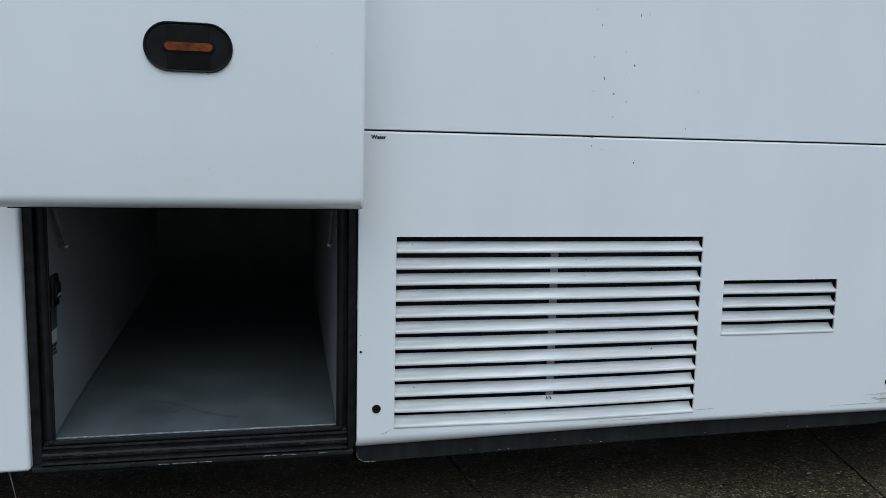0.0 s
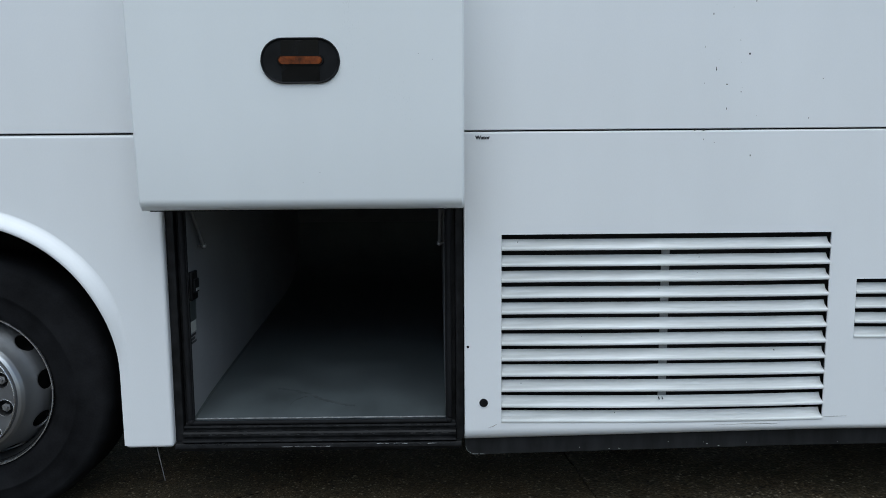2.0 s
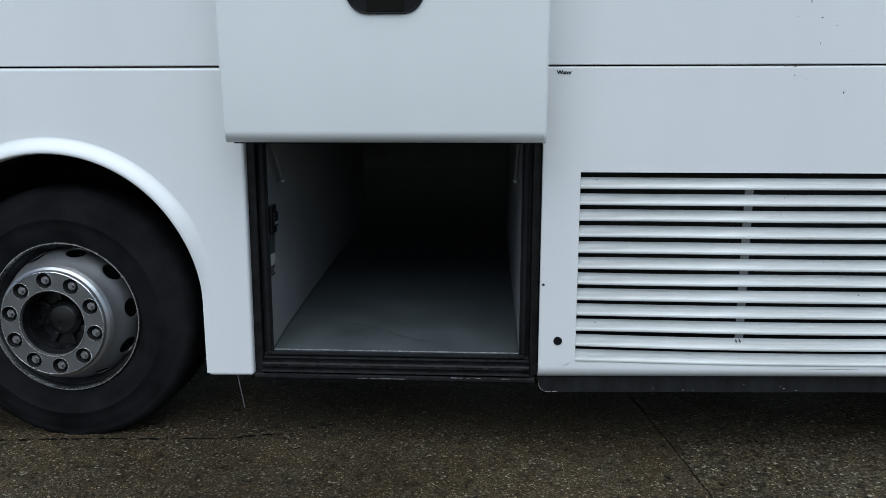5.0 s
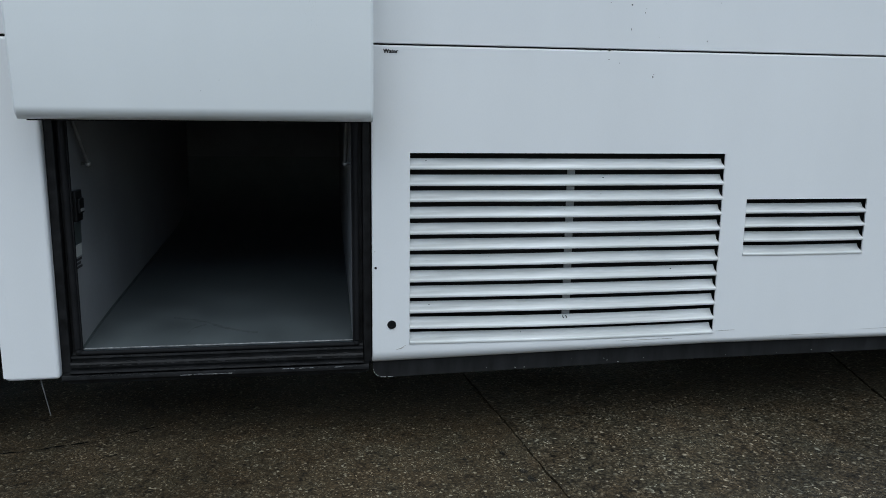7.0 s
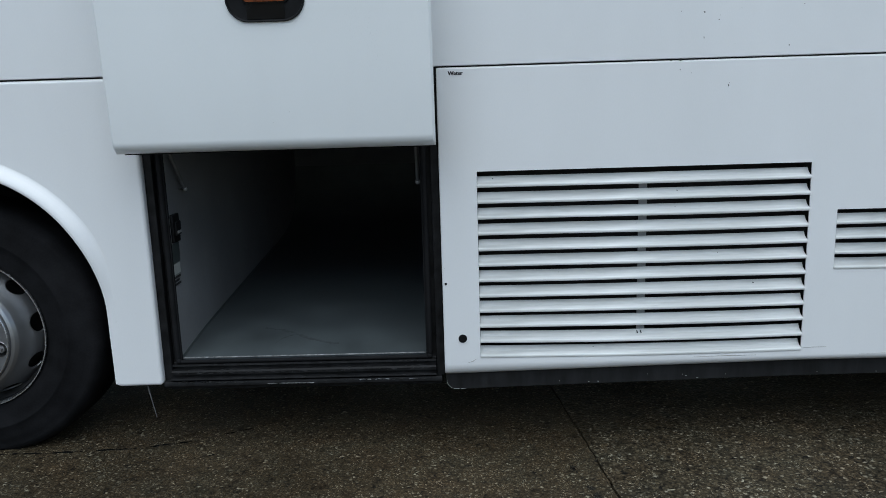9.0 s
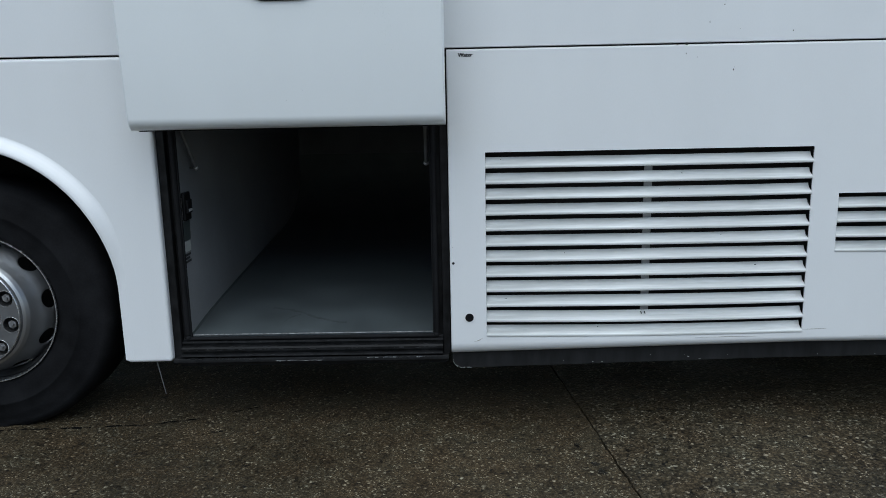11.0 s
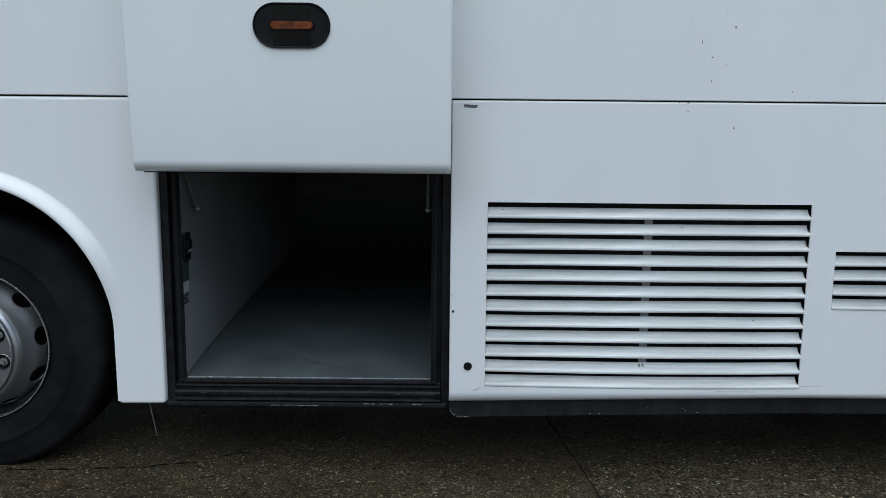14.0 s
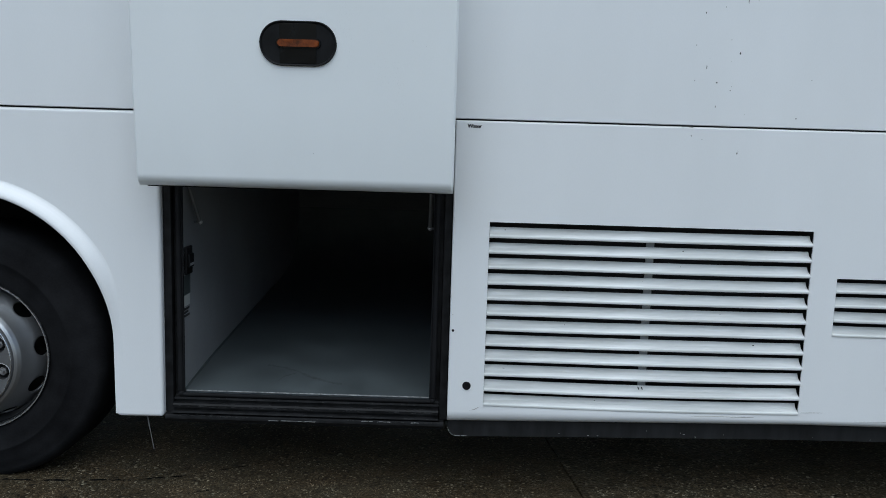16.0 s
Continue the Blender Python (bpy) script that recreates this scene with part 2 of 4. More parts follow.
BROWN = ground_material("brown_exposed_aggregate", 112, ((0.008, 0.0060, 0.0040), (0.034, 0.0245, 0.0135), (0.056, 0.0405, 0.0222), (0.086, 0.064, 0.037), (0.34, 0.295, 0.21)), 0.55, 0.45)
DARK = ground_material("dark_exposed_aggregate", 84, ((0.006, 0.0050, 0.0036), (0.030, 0.0228, 0.0135), (0.060, 0.0460, 0.0270), (0.102, 0.080, 0.050), (0.36, 0.32, 0.24)), 0.46, 0.42)
DIRT = material("dark_joint_dirt", (0.005, 0.0045, 0.004), 0.9, vary=0.4, scale=30, bump=0.1, spec=0.1)


def make_ground():
    """One sheet to the horizon, with two narrow joints sunk into it."""
    bm = bmesh.new()
    rnd = random.Random(5)
    ys = [-2500, -40, -8] + [-4 + 0.05 * i for i in range(161)] + [8, 40, 2500]
    rows = []
    for y in ys:
        yy = max(-3, min(5, y))
        row = [(-2500, 0)]
        for x, w in ((0.532 - 0.105 * yy, 0.0036), (2.142 + 0.295 * yy, 0.0055)):
            x += rnd.uniform(-0.0035, 0.0035)
            w *= rnd.uniform(0.6, 1.5)
            row += [(x - w, 0), (x - w * 0.5, -0.014), (x + w * 0.5, -0.014), (x + w, 0)]
        row += [(2500, 0)]
        rows.append([bm.verts.new((x, y, z)) for x, z in row])
    for a, b in zip(rows, rows[1:]):
        for i in range(len(a) - 1):
            f = bm.faces.new((a[i], a[i + 1], b[i + 1], b[i]))
            f.material_index = 1 if i in (2, 6) else 0 if i < 2 else 2
    bmesh.ops.recalc_face_normals(bm, faces=bm.faces)
    me = mesh(bm, "ground", BROWN)
    me.materials.append(DIRT)
    me.materials.append(DARK)
    ob = tagged(new("ground", me), "wet brown exposed-aggregate paving with narrow joints", "ground", kind="structure")

    def ribbon(name, way, wide, jitter, seed):
        r = random.Random(seed)
        pts = []
        for (x0, y0), (x1, y1) in zip(way, way[1:]):
            k = max(2, int(math.hypot(x1 - x0, y1 - y0) / 0.018))
            pts += [(x0 + (x1 - x0) * i / k + r.uniform(-jitter, jitter), y0 + (y1 - y0) * i / k + r.uniform(-jitter, jitter)) for i in range(k)]
        c = bmesh.new()
        rows = []
        for i, (x, y) in enumerate(pts):
            w = wide * max(0.04, r.uniform(-0.35, 0.9))
            rows.append((c.verts.new((x, y - w, 0.0012)), c.verts.new((x, y + w, 0.0012))))
        for p, q in zip(rows, rows[1:]):
            c.faces.new((p[0], q[0], q[1], p[1]))
        bmesh.ops.recalc_face_normals(c, faces=c.faces)
        part(name, c, DIRT, ob, "thin dark crack in the paving")
    ribbon("crack", [(-2.6, -0.03), (-2.02, 0.02), (-1.83, 0.041), (-1.66, 0.058), (-1.54, 0.056), (-1.33, 0.077), (-1.20, 0.080), (-1.11, 0.112), (-0.995, 0.140)], 0.0100, 0.004, 1)
    ribbon("crack", [(-0.96, -0.020), (-0.93, -0.002), (-0.87, 0.026)], 0.010, 0.005, 2)
    ribbon("crack", [(-0.90, 0.195), (-0.85, 0.226), (-0.74, 0.285)], 0.007, 0.006, 3)
    # worn hollows beside the joint
    r = random.Random(8)
    for x, y, w, d in ((0.447, -0.145, 0.018, 0.024), (0.486, -0.290, 0.017, 0.026), (0.500, -0.345, 0.022, 0.030)):
        c = bmesh.new()
        f = [c.verts.new((x + w * math.cos(t) * r.uniform(0.3, 1.15), y + d * math.sin(t) * r.uniform(0.3, 1.15), 0.0011)) for t in [2 * math.pi * k / 25 for k in range(25)]]
        c.faces.new(f)
        bmesh.ops.recalc_face_normals(c, faces=c.faces)
        part("worn_hollow", c, HOLLOW, ob, "dark worn hollow in the paving")
    return ob


HOLLOW = ground_material("worn_binder", 150, ((0.008, 0.007, 0.005), (0.016, 0.013, 0.009), (0.026, 0.021, 0.014), (0.05, 0.042, 0.03), (0.12, 0.10, 0.075)), 0.3, 0.4)
make_ground()

# ---- the coach ----
coach = new("coach")
tagged(coach, "white touring coach with an open luggage bay, parked on wet paving", "coach")

SEAM, ROOF, FAR, FRONT, REAR = 1.4075, 3.30, 2.50, -4.4, 7.5
BAY_L, BAY_R = -1.049, 0.0
ARCH_X, ARCH_Z, ARCH_R = -1.765, 0.563, 0.538


def skirt(x):
    """Height of the skirt's lower edge."""
    return 0.2975 + 0.0245 * min(max(x, 0), 1.3) / 1.3


def side_profile(z0, z1, extra=()):
    """Outer side of a panel: plumb, with its lower edge rolled inwards."""
    n, r = 10, min(0.040, (z1 - z0) * 0.8)
    high = min(0.043, (z1 - z0) * 0.7)
    pts = [(0.060, z0 + 0.004)]
    for i in range(n + 1):
        a = radians(-90 + 90 * i / n)
        pts.append((r - r * math.cos(a), z0 + high + high * math.sin(a)))
    zs = sorted(set([z for z in extra if z0 + high < z < z1] + [z1 - 0.006]))
    pts += [(0.0, z) for z in zs] + [(0.006, z1)]
    return pts


def build_upper():
    bm = bmesh.new()
    sweep_x(bm, [(0.006, SEAM + 0.0017), (0.0015, SEAM + 0.0025), (0.0, SEAM + 0.0045), (0.0, 2.2), (0.02, 2.75), (0.12, 3.12), (0.30, ROOF), (1.25, ROOF + 0.03), (2.2, ROOF), (2.38, 3.12), (2.5, 2.6), (2.5, 0.30)], [FRONT, 0, REAR])
    thick(part("upper_body", bm, WHITE, coach, "white upper side and roof shell", smooth=30), 0.004)
    for x0, x1 in ((FRONT, FRONT + 0.03), (REAR - 0.03, REAR)):
        bm = bmesh.new()
        box(bm, x0 + 0.001, x1 - 0.001, 0.06, FAR - 0.02, 0.32, 3.05, 0.01)
        part("end_wall", bm, WHITE, coach)


def build_wheel_panel():
    """Panel round the front wheel arch, from the coach's front to the luggage bay."""
    bm = bmesh.new()
    x1 = BAY_L
    pts = [(FRONT, 0.30), (FRONT, SEAM - 0.0027), (x1, SEAM - 0.0027), (x1, 0.288)]
    leg = -1.219
    pts += [(leg + 0.010, 0.286), (leg - 0.004, 0.290), (-1.2245, 0.302), (-1.2240, 0.34), (-1.2200, 0.54)]
    for i in range(1, 40):
        a = radians(4 + 172 * i / 40)
        pts.append((ARCH_X + (ARCH_R + 0.012) * math.cos(a), ARCH_Z + (ARCH_R + 0.012) * math.sin(a)))
    pts += [(-2.314, 0.54), (-2.318, 0.30)]
    bm.faces.new([bm.verts.new((x, 0, z)) for x, z in pts])
    bmesh.ops.recalc_face_normals(bm, faces=bm.faces)
    if bm.faces[:][0].normal.y > 0:
        bmesh.ops.reverse_faces(bm, faces=bm.faces)
    ob = part("wheel_arch_panel", bm, WHITE, coach, "white lower panel cut round the wheel")
    thick(ob, 0.040)
    bv = ob.modifiers.new("edge", "BEVEL")
    bv.width, bv.segments, bv.limit_method = 0.014, 5, "ANGLE"
    # the raised lip round the arch, which dies out down the rear leg
    bm = bmesh.new()
    rows = []
    for i in range(61):
        deg = -6 + 192 * i / 60
        a = radians(deg)
        k = max(0.0, min(1.0, deg / 34, (180 - deg) / 34))
        k = k * k * (3 - 2 * k)
        w = 0.032 + 0.027 * k
        h = 0.0008 + 0.0292 * k
        ring = []
        drop, a = (min(deg, 0) / 6 * 0.266, max(a, 0.0)) if deg < 90 else (min(180 - deg, 0) / 6 * 0.266, min(a, math.pi))
        for s, y in ((0.0, 0.014), (0.0, 0.003 - h * 0.72), (0.04, -h * 0.93), (0.10, -h), (0.25, -h * 0.96), (0.45, -h * 0.76), (0.65, -h * 0.42), (0.82, -h * 0.15), (0.93, -h * 0.03), (1.0, 0.0), (1.0, 0.006)):
            r = ARCH_R + 0.004 * k + w * s
            ring.append(bm.verts.new((ARCH_X + r * math.cos(a) - 0.008 * drop, y - 0.0003, ARCH_Z + r * math.sin(a) + drop)))
        rows.append(ring)
    for a, b in zip(rows, rows[1:]):
        for j in range(10):
            bm.faces.new((a[j], a[j + 1], b[j + 1], b[j]))
    bmesh.ops.recalc_face_normals(bm, faces=bm.faces)
    part("wheel_arch_lip", bm, WHITE, coach, "white raised lip round the wheel arch", smooth=50)


GRILLES = ((0.132, 1.2905, 0.3675, 1.0480, 12), (1.3875, 1.8815, 0.6675, 0.8805, 4))


def in_grille(x, z):
    return any(x0 < x < x1 and z0 < z < z1 for x0, x1, z0, z1, n in GRILLES)


def build_service_panel():
    xs = sorted({BAY_R, BAY_R + 0.005, 2.231, 2.236} | {g[0] for g in GRILLES} | {g[1] for g in GRILLES} | {0.4, 0.7, 1.0, 2.05})
    zs = [g[2] for g in GRILLES] + [g[3] for g in GRILLES]
    prof = side_profile(0.303, SEAM - 0.0027, extra=zs)

    def bend(x, y, z):
        k = max(0, 1 - (z - 0.303) / 0.06)
        if x in (BAY_R, 2.236):
            y = y + 0.004
        return (x, y, z + k * (skirt(x) - 0.303))
    bm = bmesh.new()
    sweep_x(bm, prof, xs, skip=in_grille, shift=bend)
    thick(part("service_panel", bm, WHITE, coach, "white lower service panel with louvred openings", smooth=40), 0.003)
    for x0, x1, z0, z1, n in GRILLES:
        bm = bmesh.new()
        # folded edge of the opening and the dark space behind it
        y1 = 0.007
        for a, b, c, d in ((x0 - 0.003, x0 - 0.0005, z0, z1), (x1 + 0.0005, x1 + 0.003, z0, z1), (x0, x1, z1 + 0.0005, z1 + 0.003), (x0, x1, z0 - 0.003, z0 - 0.0005)):
            box(bm, a, b, 0.004, y1, c, d)
        grille = part("louvre_grille", bm, WHITE, coach, "white louvred vent grille")
        bm = bmesh.new()
        box(bm, x0 - 0.02, x1 + 0.02, 0.16, 0.18, z0 - 0.02, z1 + 0.02)
        box(bm, x0 - 0.03, x0 - 0.02, 0.046, 0.18, z0 - 0.02, z1 + 0.02)
        box(bm, x1 + 0.02, x1 + 0.03, 0.046, 0.18, z0 - 0.02, z1 + 0.02)
        box(bm, x0 - 0.03, x1 + 0.03, 0.046, 0.18, z1 + 0.02, z1 + 0.03)
        box(bm, x0 - 0.03, x1 + 0.03, 0.046, 0.18, z0 - 0.03, z0 - 0.02)
        part("backing", bm, UNDER, grille, "black backing behind the louvres")
        pitch = (z1 - z0) / n
        s = pitch / 0.0576
        prof = [(0.010, 0.0014), (0.004, 0.0004), (0.0000, 0.0002), (-0.0022, 0.0012), (-0.0034, 0.0036), (-0.0036, 0.0080), (-0.0028, 0.0102), (-0.0006, 0.0116), (0.0060, 0.0136), (0.0130, 0.0160), (0.0176, 0.0190), (0.0212, 0.0240), (0.0256, 0.0320), (0.0290, 0.0384), (0.0300, 0.0378), (0.0284, 0.0345), (0.0240, 0.0266), (0.0200, 0.0212), (0.0150, 0.0180), (0.0100, 0.0160), (0.0040, 0.0134)]
        prof = [(y, z * s) for y, z in prof]
        rnd = random.Random(n)
        for i in range(n):
            sag = (0.0010 + 0.0040 * (1 - i / n) ** 3 + (0.0030 if i == 1 else 0)) * (1 if n > 5 else 0.3)
            phase, side = rnd.uniform(-0.12, 0.12), rnd.uniform(-0.0008, 0.0008)
            xs = [x0 + 0.0005 + (x1 - x0 - 0.001) * k / 16 for k in range(17)]

            def bow(x, y, z):
                u = (x - x0) / (x1 - x0)
                x += (max(0, y - 0.004) * 0.06 if u < 0.01 else -max(0, y - 0.004) * 0.06 if u > 0.99 else 0)
                return (x, y, z - sag * math.sin(math.pi * min(1, max(0, u + phase * math.sin(math.pi * u)))) + side * math.sin(7 * u))
            bm = bmesh.new()
            sweep_x(bm, prof, xs, close=True, shift=bow)
            ob = part("slat", bm, SLAT_WHITE, grille, smooth=32)
            ob.location = (0, 0, z0 + i * pitch + rnd.uniform(-0.0004, 0.0004))
        if n > 5:
            # specks on the faces of single slats
            bm = bmesh.new()
            for row, x, size in ((10, 0.835, 0.0014), (9, 0.83, 0.0009), (8, 0.694, 0.0007), (6, 0.985, 0.0008), (4, 1.115, 0.0018), (2, 0.202, 0.0009), (2, 0.206, 0.0008), (0, 0.545, 0.0010), (5, 0.42, 0.0008)):
                zc = z0 + row * pitch + 0.0285 * s - 0.0020
                slab(bm, [(size * 1.8 * math.cos(a), size * math.sin(a)) for a in [2 * math.pi * k / 7 for k in range(7)]], 0.0218, 0.0262, x, zc)
            part("specks", bm, INK, grille, "small dark specks on the slats")["kind"] = "stuff"
            bm = bmesh.new()
            box(bm, 0.704, 0.733, 0.0335, 0.0385, z0 + 1.5 * pitch, z1 - pitch - 0.004, 0.001)
            part("centre_strut", bm, GREY, grille, "grey metal strip behind the slats")
            for x in (0.704, 0.717):
                bm = bmesh.new()
                rod(bm, (x, 0.0135, z0 + 1.37 * pitch), (x, 0.026, z0 + 1.44 * pitch), 0.0019, 8)
                part("rivet", bm, INK, grille)
    # rubber buttons
    for x, z, r in ((0.0685, 0.4425, 0.0155), (2.156, 0.4535, 0.0135)):
        button(x, z, r)
    bm = bmesh.new()
    rod(bm, (0.0125, 0.004, 0.6485), (0.0125, -0.0015, 0.6485), 0.0045)
    part("rivet", bm, BLACK, coach, "small dark rivet")


def button(x, z, r):
    bm = bmesh.new()
    spin(bm, [(0.0001, -0.0022), (r * 0.55, -0.0025), (r * 0.6, -0.004), (r * 0.92, -0.0035), (r, -0.001), (r, 0.006)], (x, z), 24)
    part("rubber_button", bm, RUBBER, coach, "round black rubber plug", smooth=40)


def build_rear_panels():
    for z0, z1 in ((0.9110, SEAM - 0.0027), (0.365, 0.9050)):
        bm = bmesh.new()
        sweep_x(bm, [(0.006, z0), (0.0, z0 + 0.006), (0.0, z1 - 0.006), (0.006, z1)], [2.2415, 3.2, REAR])
        thick(part("hatch_panel", bm, WHITE, coach, "white hatch panel with a narrow shut line", smooth=40), 0.003)
    bm = bmesh.new()
    sweep_x(bm, side_profile(0.325, 0.361), [2.2415, 3.2, REAR])
    thick(part("skirt_rail", bm, WHITE, coach, "white skirt rail", smooth=40), 0.003)
    button(2.300, 0.4475, 0.0135)
    bm = bmesh.new()
    slab(bm, stadium(0.122, 0.0255, 8), -0.004, 0.001, 2.3470, 0.7695)
    lamp = part("side_marker", bm, BLACK, coach, "small black-edged side marker")
    bm = bmesh.new()
    slab(bm, stadium(0.116, 0.023, 8), -0.012, -0.0035, 2.3460, 0.7695, 0.94)
    part("lens", bm, AMBER, lamp, "amber plastic lens", smooth=50)


def build_inner_frame():
    """Dark carrier behind the shut lines, and the underside."""
    bm = bmesh.new()
    box(bm, FRONT + 0.05, REAR - 0.05, 0.032, 0.05, SEAM - 0.03, SEAM + 0.03)
    box(bm, 2.215, 2.268, 0.032, 0.05, 0.34, SEAM - 0.03)
    box(bm, 2.268, REAR - 0.05, 0.032, 0.05, 0.882, 0.932)
    box(bm, 2.268, REAR - 0.05, 0.053, 0.06, 0.345, 0.38)
    part("seam_backing", bm, BLACK, coach)
    bm = bmesh.new()
    box(bm, -1.17, REAR - 0.05, 0.135, 2.40, 0.272, 0.31)
    box(bm, FRONT + 0.05, -2.60, 0.14, 2.40, 0.285, 0.31)
    box(bm, -0.6, -0.45, 0.5, 2.2, 0.20, 0.285, 0.01)
    box(bm, 0.9, 1.05, 0.4, 2.2, 0.20, 0.285, 0.01)
    box(bm, -1.1, REAR - 0.2, 0.9, 1.05, 0.16, 0.285, 0.01)
    part("underbody", bm, UNDER, coach, "plain dark underbody")
    # unseen blocks, added to keep far-side light off the ground below
    for x0, x1, y0, y1, z0, z1 in ((-1.10, 1.9, 1.15, 1.75, 0.13, 0.285), (2.0, 6.5, 1.10, 2.2, 0.14, 0.285), (-4.0, -2.7, 0.9, 2.0, 0.14, 0.285)):
        bm = bmesh.new()
        box(bm, x0, x1, y0, y1, z0, z1, 0.03)
        part("underfloor_light_block", bm, UNDER, coach, "unseen dark block added under the floor against stray light")
    # axle shape behind the wheel, also unseen and added as a light block
    bm = bmesh.new()
    rod(bm, (-1.797, 0.40, 0.40), (-1.797, 2.3, 0.40), 0.11, 16)
    box(bm, -2.05, -1.6, 0.8, 1.7, 0.20, 0.60, 0.02)
    part("axle_light_block", bm, UNDER, coach, "unseen axle shape added to block light under the coach")
    # black guard under the service panel
    bm = bmesh.new()
    r, pts = 0.035, [(2.232, 0.345), (0.004, 0.345)]
    x0, zb = 0.004, 0.2355
    for i in range(9):
        a = radians(180 + 90 * i / 8)
        pts.append((x0 + r + r * math.cos(a), zb + r + r * math.sin(a)))
    pts += [(1.2, 0.2585), (2.14, 0.266), (2.205, 0.276), (2.232, 0.302)]
    slab(bm, pts, 0.038, 0.050, 0, 0)
    guard = part("skirt_guard", bm, GUARD, coach, "scuffed black plastic guard under the skirt")
    # pale chips along its worn lower corner
    rnd = random.Random(11)
    bm = bmesh.new()
    worn = [(x0 + r + (r - 0.0008) * math.cos(radians(184 + 86 * i / 15)), zb + r + (r - 0.0008) * math.sin(radians(184 + 86 * i / 15))) for i in range(16)]
    worn += [(x0 + r + 0.006 * i, zb + 0.0009) for i in range(1, 8)]
    for p, q in zip(worn, worn[1:]):
        if rnd.random() < 0.62:
            rod(bm, (p[0], 0.038, p[1]), (q[0], 0.038, q[1]), rnd.uniform(0.0005, 0.0013), 6)
    for i in range(13):
        x = rnd.uniform(0.05, 2.15)
        z = 0.244 + 0.014 * x + rnd.uniform(-0.002, 0.03) * rnd.random()
        w = rnd.uniform(0.0008, 0.0030)
        box(bm, x - w, x + w, 0.0365, 0.0385, z, z + 0.0014)
    part("scuffs", bm, STICKER, guard, "pale chips and scuffs")["kind"] = "stuff"


FLOOR = ((0.05, 0.0), (0.08, 0.003), (0.14, 0.012), (0.22, 0.023), (0.32, 0.034), (0.46, 0.047), (0.7, 0.067), (1.55, 0.135), (1.80, 0.162), (1.98, 0.196), (2.10, 0.245), (2.18, 0.315), (2.225, 0.41), (2.245, 0.53))


def build_bay():
    """Luggage bay: floor, lining, black frame, sill and rail."""
    L, R, F, T, B = -0.986, -0.068, 0.378, 1.30, 2.25
    bm = bmesh.new()
    sweep_x(bm, [(0.05, F - 0.03)] + [(y, F + z) for y, z in FLOOR] + [(B, F - 0.03)], [L - 0.02, R + 0.02], close=True)
    part("bay_floor", bm, BAY_FLOOR, coach, "scratched grey luggage bay floor", smooth=30)
    # wrinkles and scuffs in the floor covering
    rnd = random.Random(17)

    def floor_z(y):
        for (ya, za), (yb, zb) in zip(FLOOR, FLOOR[1:]):
            if y <= yb:
                return F + za + (zb - za) * (y - ya) / (yb - ya)
        return F
    for way, wide in ((((-0.73, 0.30), (-0.66, 0.28), (-0.60, 0.245), (-0.545, 0.20), (-0.50, 0.175), (-0.45, 0.15), (-0.40, 0.14)), 0.0042), (((-0.60, 0.23), (-0.645, 0.19), (-0.66, 0.14)), 0.0026)):
        bm = bmesh.new()
        pts = [(p[0] + (q[0] - p[0]) * k / 6, p[1] + (q[1] - p[1]) * k / 6) for p, q in zip(way, way[1:]) for k in range(6)]
        rows = []
        for x, y in pts:
            y += rnd.uniform(-0.003, 0.003)
            w = wide * rnd.uniform(0.4, 1.3)
            rows.append([bm.verts.new((x, y + d * w * 2, floor_z(y + d * w * 2) + h)) for d, h in ((-1, 0.0006), (0, 0.0008), (1, 0.0006))])
        for a, b in zip(rows, rows[1:]):
            for i in range(2):
                bm.faces.new((a[i], b[i], b[i + 1], a[i + 1]))
        bmesh.ops.recalc_face_normals(bm, faces=bm.faces)
        part("floor_wrinkle", bm, WRINKLE, coach, "faint dark wrinkle in the floor covering")
    for a, b in ((L - 0.02, L), (R, R + 0.02)):
        bm = bmesh.new()
        box(bm, a, b, 0.046, B, F - 0.02, T)
        part("bay_wall", bm, BAY_WALL, coach, "grey lining of the luggage bay")
    # back wall: its colour carries the shade
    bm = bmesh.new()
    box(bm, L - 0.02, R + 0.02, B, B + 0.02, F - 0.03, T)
    part("bay_back", bm, BAY_BACK, coach, "back wall of the luggage bay, shade put into its colour")
    bm = bmesh.new()
    box(bm, L - 0.02, R + 0.02, 0.06, B, T, T + 0.02)
    part("bay_ceiling", bm, BAY_WALL, coach)
    # frame: an outer channel with a hollow rubber seal
    for side, x in ((1, BAY_L), (-1, BAY_R)):
        bm = bmesh.new()
        a, b = sorted((x + side * 0.001, x + side * 0.030))
        box(bm, a, b, 0.026, 0.10, 0.300, 1.42, 0.003)
        a, b = sorted((x + side * 0.030, x + side * 0.047))
        box(bm, a, b, 0.052, 0.10, 0.320, 1.42, 0.002)
        part("jamb", bm, GRIME, coach, "black door jamb")
        bm = bmesh.new()
        sx = x + side * 0.054
        a, b = sorted((x + side * 0.046, x + side * 0.068))
        box(bm, a, b, 0.036, 0.045, 0.372, 1.42)
        rod(bm, (sx, 0.036, 0.382), (sx, 0.036, 1.42), 0.010, 12)
        part("seal", bm, RUBBER, coach, "black rubber door seal", smooth=60)
    bm = bmesh.new()
    box(bm, BAY_L + 0.03, BAY_R - 0.03, 0.034, 0.11, 1.30, 1.415, 0.004)
    part("bay_lintel", bm, BLACK, coach)
    bm = bmesh.new()
    rod(bm, (BAY_L + 0.058, 0.036, 0.366), (BAY_R - 0.058, 0.036, 0.366), 0.0075, 10)
    for x in (BAY_L + 0.056, BAY_R - 0.056):
        bmesh.ops.create_uvsphere(bm, u_segments=10, v_segments=8, radius=0.0115, matrix=Matrix.Translation((x, 0.036, 0.370)))
